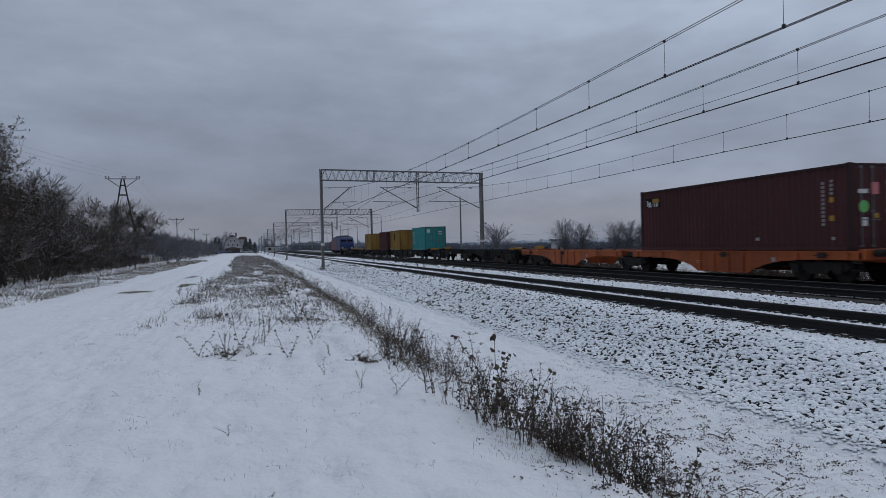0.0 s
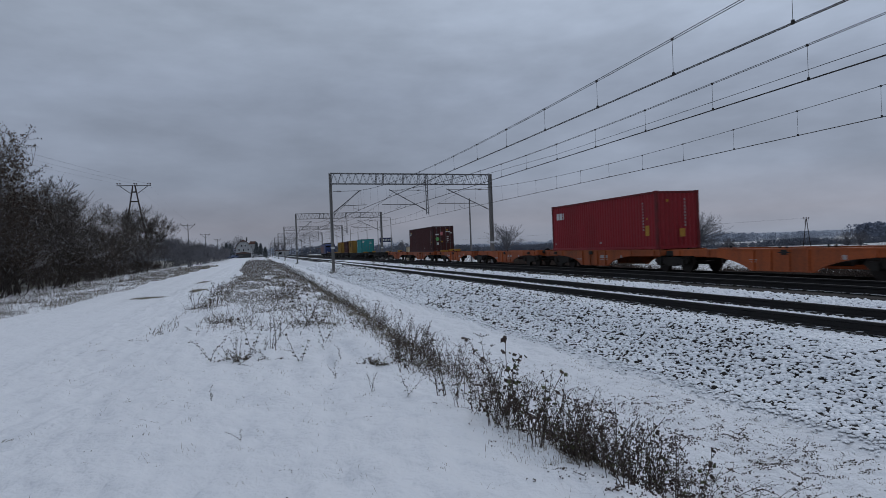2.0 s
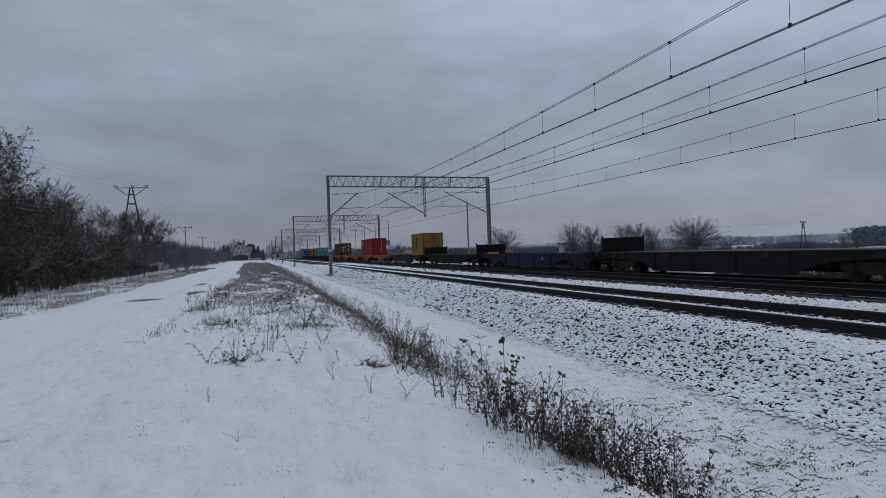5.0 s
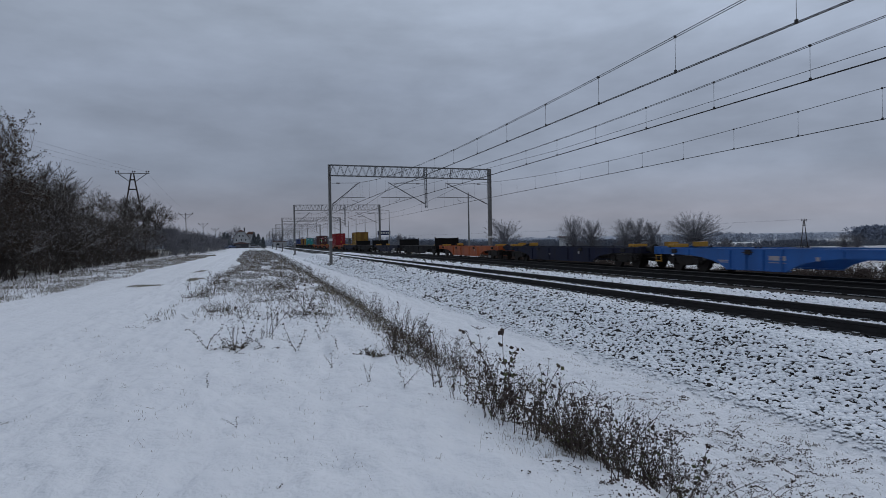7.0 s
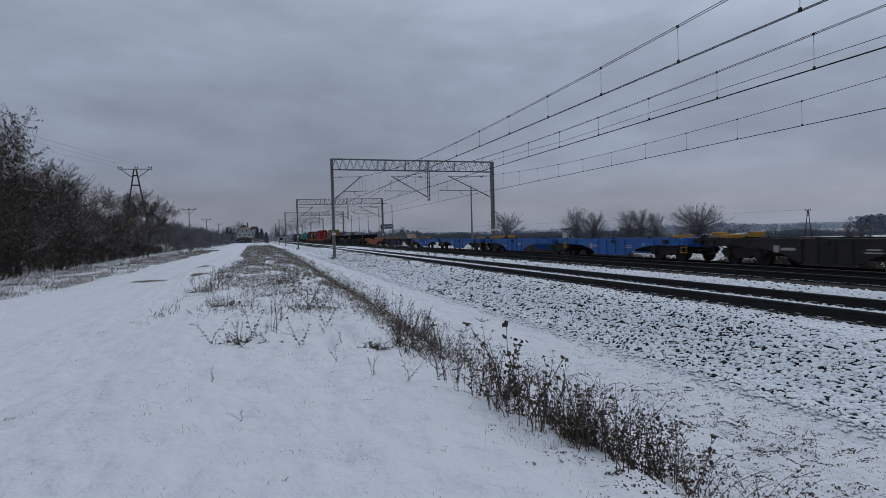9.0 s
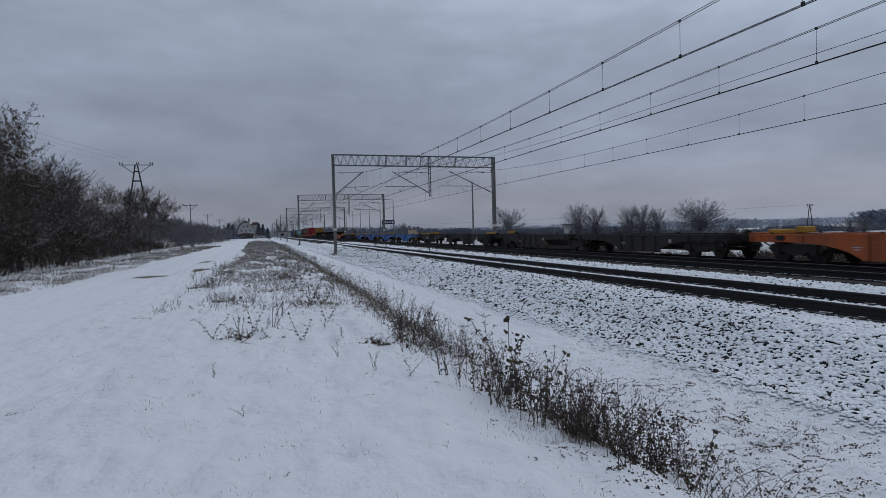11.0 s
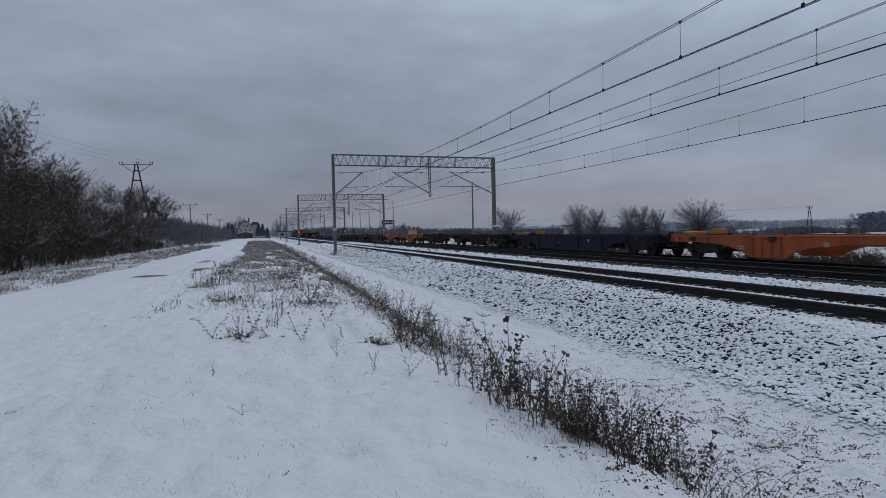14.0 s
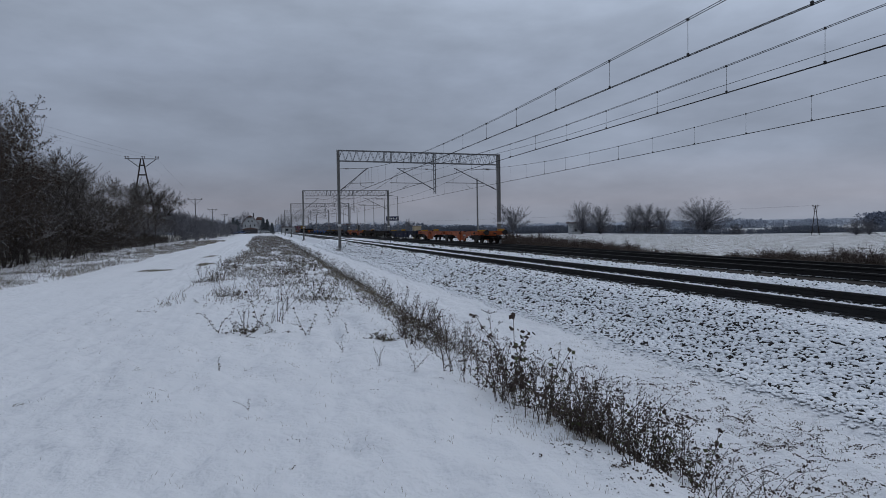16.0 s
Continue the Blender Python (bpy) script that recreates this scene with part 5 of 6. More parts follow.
def dome_tree(seed, height, width, limbs, low=0.05, thin=0.022, flare=1.0, foot=0.14):
    """A bare crown: limbs sweep from a short trunk to all parts of a dome, each ending in a spray of twigs."""
    rng = random.Random(seed)
    wood, twig = Soup(), Soup()
    fork = Vector((0, 0, height * foot))
    wood.tube(Vector((0, 0, -0.2)), fork, height * 0.035, height * 0.028, 7)
    for k in range(limbs):
        a = rng.uniform(0, math.tau)
        f = rng.random() ** 0.6
        up = rng.uniform(low, 1.0)
        lim = math.sqrt(max(0.05, 1 - (up * 0.95) ** 2)) * (1 + 0.22 * noise.noise((math.cos(a) * 2, math.sin(a) * 2, seed + up))) * (0.6 + 0.4 * min(1.0, up / 0.4))
        tip = Vector((math.cos(a) * width * 0.5 * lim * f ** 0.5, math.sin(a) * width * 0.5 * lim * f ** 0.5, height * (foot * 0.8 + (1 - foot * 0.8) * up * (0.75 + 0.25 * f))))
        mid = fork.lerp(tip, 0.45) + Vector((-tip.x * 0.12, -tip.y * 0.12, height * 0.05 * flare))
        r0 = height * 0.0075 * rng.uniform(0.35, 1.5)
        w1 = fork.lerp(mid, 0.5) + Vector((rng.gauss(0, 0.22), rng.gauss(0, 0.22), rng.gauss(0, 0.1)))
        wood.tube(fork, w1, r0, r0 * 0.85, 4)
        wood.tube(w1, mid, r0 * 0.85, r0 * 0.6, 4)
        w2 = mid.lerp(tip, 0.5) + Vector((rng.gauss(0, 0.3), rng.gauss(0, 0.3), rng.gauss(0, 0.2)))
        twig.tube(mid, w2, max(thin, r0 * 0.6), thin)
        twig.tube(w2, tip, thin, thin * 0.8)
        out = (tip - mid).normalized()
        for _ in range(13):
            p = mid.lerp(tip, rng.uniform(0.25, 1.0))
            d = bend(rng, out * 0.7 + Vector((0, 0, 0.5)), 0.6)
            e = p + d * height * rng.uniform(0.035, 0.085)
            twig.tube(p, e, thin * 0.8, thin * 0.5)
            for _ in range(2):
                twig.tube(p.lerp(e, 0.6), e + bend(rng, d, 0.7) * height * 0.03, thin * 0.6, thin * 0.4)
    # trunk and twigs both carry the painted haze
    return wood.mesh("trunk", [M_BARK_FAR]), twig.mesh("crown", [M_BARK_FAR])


FAR_A = dome_tree(91, 11, 10.5, 150, 0.02, 0.018, 1.0, 0.06)
FAR_B = dome_tree(92, 12.5, 19, 260, 0.04, 0.018, 1.0, 0.12)
FAR_C = dome_tree(93, 9.6, 11, 75, 0.2, 0.021)
FAR_D = dome_tree(94, 11, 9, 130, 0.0, 0.018, 1.0, 0.05)


def far_tree(x, y, s, meshes, label, turn, wide=1.0):
    m = pose(x, y, ground_z(x, y) - 0.05, 0, 0, turn) @ Matrix.Diagonal((s * wide, s * wide, s, 1))
    plant_tree("tree", meshes, m, label, "tree", "bare trees beyond the field")


WILLOW, BROAD = "bare willow clump with upright branches", "broad bare tree with a spreading crown"
for x, y, s, b, turn, wide, lab in (
        (82.0, 218, 1.15, FAR_C, 10, 1.4, "bare tree with an open rounded crown beyond the field"),
        (109.0, 220, 1.12, FAR_A, 40, 1.15, WILLOW), (117.2, 222, 0.98, FAR_D, 120, 1.5, WILLOW),
        (129.5, 220, 1.02, FAR_A, 200, 1.15, WILLOW), (135.5, 221, 1.06, FAR_D, 280, 1.4, WILLOW), (140.5, 219, 0.95, FAR_A, 330, 1.0, WILLOW),
        (159.2, 220, 1.14, FAR_B, 30, 1.3, BROAD), (180, 230, 0.45, FAR_A, 160, 1.2, "small bare tree at the field edge"), (190, 240, 0.42, FAR_D, 90, 1.6, "small bare tree at the field edge"),
        (200, 192, 0.6, FAR_A, 50, 1.5, "dark bare bush clump at the field edge"), (210, 196, 0.55, FAR_D, 250, 1.7, "dark bare bush clump at the field edge"),
        (68.5, 330, 0.72, FAR_D, 70, 0.75, "slim far bare tree in haze-paled colour")):
    far_tree(x, y, s, b, lab, turn, wide)


def woods_strip(name, seed, ends, count, height, rise, mate, label, width, slim=0.35, least=0.35):
    """A far belt of trees: many upright feathery crowns along a line."""
    rng = random.Random(seed)
    s = Soup()
    for k in range(count):
        f = rng.random()
        x = ends[0][0] + (ends[1][0] - ends[0][0]) * f + rng.gauss(0, width)
        y = ends[0][1] + (ends[1][1] - ends[0][1]) * f + rng.gauss(0, width)
        z = ground_z(x, y) if rise is None else rise
        h = height * (0.55 + 0.45 * noise.noise((f * 9, seed, 0.3)) + rng.uniform(0, 0.35))
        h = max(h, height * least)
        base = Vector((x, y, z))
        s.tube(base, base + Vector((0, 0, h * 0.85)), h * 0.012, h * 0.005)
        for _ in range(54):
            a, u = rng.uniform(0, math.tau), rng.random()
            r = h * slim * math.sqrt(rng.random()) * math.sin(math.pi * (0.12 + 0.83 * u))
            p = base + Vector((math.cos(a) * r, math.sin(a) * r, h * u * 0.98))
            d = Vector((rng.gauss(0, 1), rng.gauss(0, 1), rng.gauss(0.3, 0.8))).normalized() * h * rng.uniform(0.06, 0.16)
            w = Vector((rng.gauss(0, 1), rng.gauss(0, 1), rng.gauss(0, 1))).normalized() * h * 0.075
            n = len(s.v)
            s.v += [p - w, p + w, p + d]
            s.f.append((n, n + 1, n + 2))
            s.m.append(0)
    tagged(new(name, s.mesh(name, [mate])), label, "woods", kind="stuff")


# hedge colour is blued to imitate the haze in front of it
woods_strip("field_hedge", 1, ((62, 285), (150, 262)), 1100, 3.6, None, M_WOODS, "dark bare hedge with painted haze beyond the snowy field", 3.0, 0.6, 0.2)
woods_strip("field_hedge", 2, ((150, 262), (330, 245)), 1700, 3.2, None, M_WOODS, "bare hedge in haze-tinted colour beyond the snowy field", 3.0, 0.6, 0.2)
woods_strip("field_hedge", 3, ((25, 420), (80, 330)), 300, 6.0, None, M_WOODS, "dark bare hedge with painted haze beyond the railway", 4.0, 0.5)
# the far belts get their haze from the paint alone
woods_strip("far_woods", 4, ((100, 640), (560, 560)), 900, 10, -6, M_HILL, "blue belt of distant woods with haze in its colour", 8.0, 0.4)
woods_strip("far_woods", 5, ((432, 395), (640, 420)), 2000, 11.0, -4.5, M_MIDWOODS, "wood on a rise behind the fields, haze painted in", 5.0, 0.42, 0.85)
woods_strip("far_woods", 6, ((-160, 480), (-20, 420)), 420, 9, None, M_HILL, "trees painted haze-pale behind the village", 8.0, 0.5)
woods_strip("far_woods", 7, ((-40, 560), (120, 620)), 420, 8, None, M_HILL, "trees painted haze-pale at the end of the line", 8.0, 0.5)


def far_hills():
    """Two low ridges on the horizon, far behind everything, with haze in their colour."""
    for k, (dist, h, seed) in enumerate(((1500, 4, 3.3), (2200, 11, 8.1))):
        verts, faces = [], []
        n = 160
        for i in range(n):
            a = radians(-50 + 130 * i / (n - 1))
            x, y = math.sin(a) * dist, math.cos(a) * dist
            top = h * (0.55 + 0.45 * noise.noise((i * 0.06, seed, 0)) + 0.12 * noise.noise((i * 0.5, seed, 2)))
            verts += [(x, y, -30), (x, y, top), (x * 1.15, y * 1.15, -30)]
        for i in range(n - 1):
            b = i * 3
            faces += [(b, b + 3, b + 4, b + 1), (b + 1, b + 4, b + 5, b + 2)]
        tagged(new("backdrop", data_mesh("backdrop", verts, faces, M_HAZE, True)), "low ridge on the horizon with haze painted into its colour", "hill", kind="structure")


# ridge paint lightened towards the sky to stand in for air haze
M_HAZE = mat("ridge_haze_painted", (0.50, 0.53, 0.60), 1.0, dark=(0.46, 0.49, 0.56), scale=0.01, spec=0.0)
far_hills()


# weeds: stems with side shoots, seed heads and withered leaves
def weed_mesh(seed, h, style):
    rng = random.Random(seed)
    s = Soup()
    for k in range(rng.choice((2, 3, 3, 4)) if style != "umbel" else rng.choice((1, 2))):
        p = Vector((rng.gauss(0, 0.03), rng.gauss(0, 0.03), -0.03))
        d = bend(rng, Vector((0, 0, 1)), 0.12)
        hh = h * rng.uniform(0.7, 1.05)
        n = 7
        sway = 0.16 if style == "leafy" else 0.08
        r = 0.0042 * (0.6 + h)
        for i in range(n):
            d = bend(rng, d, sway)
            q = p + d * hh / n
            s.tube(p, q, r, r * 0.9)
            r *= 0.88
            f = (i + 1) / n
            if style == "spike" and f > 0.3:
                for _ in range(3):
                    e = q + bend(rng, d, 0.5) * hh * 0.07
                    s.tube(q, e, r * 0.6, r * 0.3)
                    s.blob(rng, e, 0.007, 1)
                    s.leaf(rng, e, 0.016, 1)
            elif style == "plume":
                if f > 0.45:
                    for _ in range(4):
                        e = q + bend(rng, d, 0.7) * hh * rng.uniform(0.06, 0.16)
                        s.tube(q, e, r * 0.6, r * 0.25)
                        for _ in range(3):
                            s.blob(rng, e + Vector((rng.gauss(0, 0.012), rng.gauss(0, 0.012), rng.gauss(0, 0.012))), 0.008, 1)
                else:
                    for _ in range(3):
                        s.leaf(rng, q, 0.055, 2 if rng.random() < 0.45 else 1, 0.2)
            elif style == "umbel" and f > 0.55:
                for _ in range(2):
                    e = q + bend(rng, d, 0.45) * hh * 0.2
                    s.tube(q, e, r * 0.6, r * 0.4)
                    for _ in range(6):
                        g = e + Vector((rng.gauss(0, 0.025), rng.gauss(0, 0.025), rng.uniform(0.0, 0.03)))
                        s.tube(e, g, 0.0012, 0.001)
                        s.blob(rng, g, 0.0065, 1)
            elif style == "stalk":
                for _ in range(4):
                    s.leaf(rng, p.lerp(q, rng.random()), rng.uniform(0.015, 0.032), 1 if rng.random() < 0.75 else 2, 0.22)
                if f > 0.6:
                    for _ in range(3):
                        e = q + bend(rng, d, 0.35) * hh * 0.09
                        s.tube(q, e, r * 0.5, r * 0.3)
                        s.blob(rng, e, 0.0045, 1, 1.8)
            elif style == "leafy":
                for _ in range(4):
                    s.leaf(rng, q + Vector((rng.gauss(0, 0.02), rng.gauss(0, 0.02), 0)), rng.uniform(0.025, 0.05), 1 if rng.random() < 0.75 else 2, 0.38)
            p = q
    return s.mesh("weed", [M_STEM, M_SEED, M_WEEDLEAF])


STYLES = ("plume", "stalk", "umbel", "leafy", "stalk", "spike", "stalk", "stalk", "umbel", "leafy")
WEEDS = [weed_mesh(300 + k, 0.5 + 0.05 * (k % 5), STYLES[k]) for k in range(10)]
WEED_LABEL = {"plume": "dry brown weed with fluffy dead flower plumes", "spike": "dead dark weed with a narrow seed spike", "umbel": "dry weed with small umbrella seed heads", "leafy": "withered weed with curled half-green leaves", "stalk": "upright dead brown weed stalk with narrow leaves"}


def one_weed(x, y, k, s, lean=8):
    rng = random.Random(int(x * 977 + y * 131) & 0xffff)
    m = pose(x, y, ground_z(x, y), rng.gauss(0, lean), rng.gauss(0, lean), rng.uniform(0, 360)) @ Matrix.Diagonal((s, s, s, 1))
    ob = new("weed", WEEDS[k])
    ob.matrix_basis = m
    tagged(ob, WEED_LABEL[STYLES[k]], "weed", "weeds on the bank")


def build_weeds():
    rng = random.Random(77)
    # the big clumps along the edge of the bank
    for cx, cy, sx, sy, n, size in (
            (2.42, 5.15, 0.17, 0.22, 42, 0.82), (2.52, 5.0, 0.12, 0.13, 34, 0.60), (2.80, 4.85, 0.10, 0.12, 16, 0.70), (3.02, 4.78, 0.14, 0.14, 24, 0.86), (2.20, 6.05, 0.13, 0.28, 18, 0.80), (3.3, 4.2, 0.22, 0.25, 8, 0.5),
            (2.30, 6.0, 0.10, 0.3, 5, 1.2), (2.15, 7.0, 0.16, 0.35, 10, 0.9), (2.2, 8.3, 0.22, 0.7, 8, 0.75), (2.2, 9.9, 0.2, 0.45, 26, 0.85), (2.35, 12.0, 0.25, 1.0, 12, 0.8), (2.6, 15.5, 0.35, 2.2, 12, 0.85), (1.0, 22.5, 0.35, 0.8, 10, 1.15), (-1.3, 22.8, 0.4, 0.5, 9, 1.0)):
        for _ in range(n):
            one_weed(rng.gauss(cx, sx), rng.gauss(cy, sy), rng.choice((0, 1, 2, 3, 3, 4, 5, 6, 7, 8, 9, 9)), size * rng.uniform(0.45, 1.25), 9)
    # single plants standing in the open snow
    for x, y, k, s in ((0.56, 10.3, 3, 0.75), (-0.35, 10.5, 6, 0.8), (-0.75, 10.6, 9, 0.7), (-0.15, 11.6, 3, 0.95), (0.15, 11.4, 6, 1.1), (-1.6, 23, 0, 1.3), (-1.4, 22, 4, 1.2), (-1.9, 21.5, 7, 1.0),
                       (1.1, 12.2, 3, 0.8), (0.9, 14.6, 6, 1.1), (1.0, 15.2, 9, 1.2), (1.3, 15.0, 3, 1.2), (-0.2, 5.9, 9, 0.22), (-0.55, 7.7, 3, 0.25), (1.2, 7.6, 6, 0.4), (1.5, 7.1, 9, 0.45), (0.9, 8.7, 3, 0.35)):
        one_weed(x, y, k, s)
    for _ in range(18):
        one_weed(rng.uniform(2.9, 5.4), rng.uniform(3.2, 9.0), rng.choice((3, 6, 9, 1)), rng.uniform(0.15, 0.45), 20)
    for _ in range(14):
        one_weed(rng.uniform(-1.4, 2.0), rng.uniform(10, 18), rng.choice((3, 9, 3, 0)), rng.uniform(0.2, 0.6), 26)
    # arching brown canes low at the edge
    s = Soup()
    for _ in range(26):
        p = Vector((rng.gauss(3.2, 0.28), rng.gauss(4.05, 0.28), 0))
        p.z = ground_z(p.x, p.y) - 0.02
        d = Vector((rng.uniform(-0.3, 0.5), rng.uniform(-0.3, 0.3), 1)).normalized()
        r, ln = 0.0032, rng.uniform(0.025, 0.065)
        for i in range(9):
            d = (d + Vector((0.09, 0.0, -0.11)) + Vector((rng.gauss(0, 0.05), rng.gauss(0, 0.05), 0))).normalized()
            q = p + d * ln
            s.tube(p, q, r, r * 0.92)
            r *= 0.92
            if i > 3:
                e = q + bend(rng, d, 0.8) * 0.05
                s.tube(q, e, 0.0012, 0.001)
                s.blob(rng, e, 0.005, 1)
            p = q
    tagged(new("bramble_canes", s.mesh("bramble_canes", [M_STEM, M_SEED])), "arching dry canes with small dark seed heads", "weed", kind="stuff")
    # the rest of the bank: countless small dry plants
    s = Soup()

    def small(x, y, h, leaf):
        p = Vector((x, y, ground_z(x, y) - 0.02))
        d = bend(rng, Vector((0, 0, 1)), 0.42)
        for i in range(3):
            d = bend(rng, d, 0.45)
            q = p + d * h / 3
            s.tube(p, q, 0.0026 * (1.2 - 0.25 * i) * (1 + y * 0.03), 0.0026 * (1 - 0.25 * i) * (1 + y * 0.03))
            for _ in range(leaf):
                s.leaf(rng, q + Vector((rng.gauss(0, 0.03), rng.gauss(0, 0.03), rng.gauss(0, 0.03))), 0.018 * (1 + y * 0.035), rng.choice((1, 1, 2, 1, 0, 1, 3, 0, 1, 0, 3, 3)), 0.3)
            p = q
    for _ in range(6400):
        y = 14 + 150 * rng.random() ** 1.9
        x = rng.uniform(lane_right(y) + 0.1, 3.2)
        if y < 24 and rng.random() > (y - 12) / 12 * (1.0 if x > -1 else 0.6):
            continue
        if noise.noise((x * 0.9, y * 0.28, 2.0)) + rng.gauss(0, 0.15) > -0.12:
            small(x, y, 0.08 + 0.46 * rng.random() ** 2.0, 4)
    for _ in range(1700):
        y = 8.5 + 140 * rng.random() ** 2.0
        small(rng.gauss(edge_x(y), 0.26) + (rng.uniform(0, 1.4) if rng.random() < 0.5 else 0), y, 0.12 + 0.42 * rng.random() ** 1.5, 3)
    for _ in range(1300):
        y = 20 + 90 * rng.random() ** 1.5
        small(lane_left(y) - 0.3 - abs(rng.gauss(0, 2.6)), y, rng.uniform(0.08, 0.40), 2)
    # dark leaf litter that the snow has left bare
    for k in range(1700):
        x, y = 2.6 + 3.2 * rng.random(), 2.8 + 4.2 * rng.random() ** 1.5
        if k > 1350:
            x, y = rng.gauss(2.45, 0.3), 3.4 + 6 * rng.random()
        if noise.noise((x * 1.3, y * 1.1, 5.0)) + rng.gauss(0, 0.2) < -0.05:
            continue
        w = rng.uniform(0.008, 0.04)
        for _ in range(rng.randrange(3, 11)):
            xx, yy = x + rng.gauss(0, w), y + rng.gauss(0, w)
            s.blob(rng, Vector((xx, yy, ground_z(xx, yy) + 0.002)), rng.uniform(0.003, 0.010), rng.choice((1, 1, 1, 0)), 0.6)
    for k in range(2600):
        x, y = 2.7 + 3.0 * rng.random() ** 1.2, 3.0 + 5.6 * rng.random() ** 1.3
        if k > 2300:
            x, y = rng.gauss(2.6, 0.25), 3.6 + 5 * rng.random()
        if noise.noise((x * 0.9, y * 0.8, 8.0)) + rng.gauss(0, 0.22) < 0.0 + 0.10 * max(0.0, x - 4.4):
            continue
        w = rng.uniform(0.012, 0.042)
        for _ in range(rng.randrange(5, 16)):
            xx, yy = x + rng.gauss(0, w), y + rng.gauss(0, w * 0.7)
            s.leaf(rng, Vector((xx, yy, ground_z(xx, yy) + rng.uniform(0.004, 0.012))), rng.uniform(0.013, 0.028), rng.choice((1, 1, 1, 0)), 0.35)
    for _ in range(150):
        x, y = rng.uniform(-1.5, 2.6), 4 + 14 * rng.random()
        if noise.noise((x * 1.1, y * 0.8, 7.0)) + 0.12 * (x - 0.5) > 0.05:
            for _ in range(rng.randrange(2, 7)):
                xx, yy = x + rng.gauss(0, 0.03), y + rng.gauss(0, 0.03)
                s.leaf(rng, Vector((xx, yy, ground_z(xx, yy) + 0.02)), rng.uniform(0.008, 0.022), rng.choice((1, 1, 0)), 0.3)
    for _ in range(2400):
        y = 21 + 85 * rng.random()
        x = rng.gauss(24.6, 0.7)
        if noise.noise((y * 0.30, 3.0, 1.0)) > (0.12 if y < 45 else -0.15):
            small(x, y, rng.uniform(0.2, 0.7), 2)
    tagged(new("bank_growth", s.mesh("bank_growth", [M_STEM, M_SEED, M_WEEDLEAF, M_FLAKE])), "countless small dry weeds on the banks", "weeds", kind="stuff")
    # low spreading tufts of dead leaves and stems
    for k, (cx, cy, size) in enumerate(((-0.35, 10.6, 0.42), (-1.75, 21.5, 0.55), (0.95, 15.2, 0.45), (1.5, 9.4, 0.28), (-0.9, 16.5, 0.4), (0.3, 18.5, 0.45))):
        g = Soup()
        for _ in range(60):
            a, up = rng.uniform(0, math.tau), rng.uniform(0.1, 1.6)
            p, d, r = Vector((rng.gauss(0, 0.45 * size), rng.gauss(0, 0.3 * size), -0.02)), Vector((math.cos(a), math.sin(a), up)).normalized(), 0.0019
            ln = size * rng.uniform(0.2, 0.75) / 4
            for i in range(4):
                d = (d + Vector((rng.gauss(0, 0.3), rng.gauss(0, 0.3), -0.08))).normalized()
                q = p + d * ln
                g.tube(p, q, r, r * 0.8)
                r *= 0.8
                for _ in range(2):
                    g.leaf(rng, q, rng.uniform(0.015, 0.04), rng.choice((1, 1, 2, 0)), 0.3)
                p = q
        ob = new("weed_tuft", g.mesh("weed_tuft", [M_STEM, M_SEED, M_WEEDLEAF]))
        ob.location = (cx, cy, ground_z(cx, cy))
        tagged(ob, "low spreading tuft of dead brown weeds in the snow", "weed", "weeds on the bank")
    # grass blades
    v, f = [], []

    def blade(x, y, h, w):
        z = ground_z(x, y) - 0.01
        a = rng.uniform(0, math.tau)
        lx, ly = math.cos(a) * h * rng.uniform(0.2, 0.9), math.sin(a) * h * rng.uniform(0.2, 0.9)
        n = len(v)
        v.extend(((x - w, y, z), (x + w, y, z), (x + lx * 0.45 + w * 0.6, y + ly * 0.45, z + h * 0.65), (x + lx * 0.45 - w * 0.6, y + ly * 0.45, z + h * 0.65), (x + lx, y + ly, z + h * 0.85)))
        f.extend(((n, n + 1, n + 2, n + 3), (n + 3, n + 2, n + 4)))
    for _ in range(8500):
        y = 4.8 + 60 * rng.random() ** 1.7
        blade(rng.gauss(edge_x(y), 0.26), y, (0.03 + 0.17 * rng.random() ** 1.6) * (0.45 if y < 9 else 1.0), 0.0012 * (1 + y * 0.11))
    for _ in range(26000):
        y = 15 + 140 * rng.random() ** 1.8
        x = rng.uniform(lane_right(y), 3.2)
        if (y > 26 or rng.random() < (y - 13) / 15) and noise.noise((x * 0.9, y * 0.28, 2.0)) > -0.2:
            blade(x, y, rng.uniform(0.04, 0.17), 0.0022 * (1 + y * 0.06))
    for _ in range(20000):
        y = 20 + 100 * rng.random() ** 1.4
        x = lane_left(y) - abs(rng.gauss(0, 2.6))
        if noise.noise((x * 0.7, y * 0.3, 4.0)) + rng.gauss(0, 0.2) > -0.05:
            blade(x, y, rng.uniform(0.05, 0.2), 0.002 * (1 + y * 0.06))
    for _ in range(900):
        cx, cy = rng.uniform(-3.5, 2.6), 2.6 + 13 * rng.random()
        if rng.random() < 0.55 and cx < -0.3 or noise.noise((cx * 0.8, cy * 0.6, 2.5)) < -0.15:
            continue
        for _ in range(rng.randrange(2, 12)):
            blade(cx + rng.gauss(0, 0.06), cy + rng.gauss(0, 0.06), 0.012 + 0.05 * rng.random() ** 2, 0.0009 * (1 + cy * 0.06))
    for _ in range(900):
        cx, cy = rng.uniform(2.9, 6.0), 3.0 + 9 * rng.random()
        for _ in range(rng.randrange(3, 9)):
            blade(cx + rng.gauss(0, 0.05), cy + rng.gauss(0, 0.05), rng.uniform(0.015, 0.05), 0.002)
    # stubble and clods standing out of the snowy field
    for _ in range(15000):
        y = 20 + 200 * rng.random() ** 1.3
        x = 26 + (y * 1.05 - 10) * rng.random() if y > 40 else rng.uniform(26, 48)
        blade(x, y, rng.uniform(0.04, 0.12) * (1 + y * 0.003), 0.010 * (1 + y * 0.012))
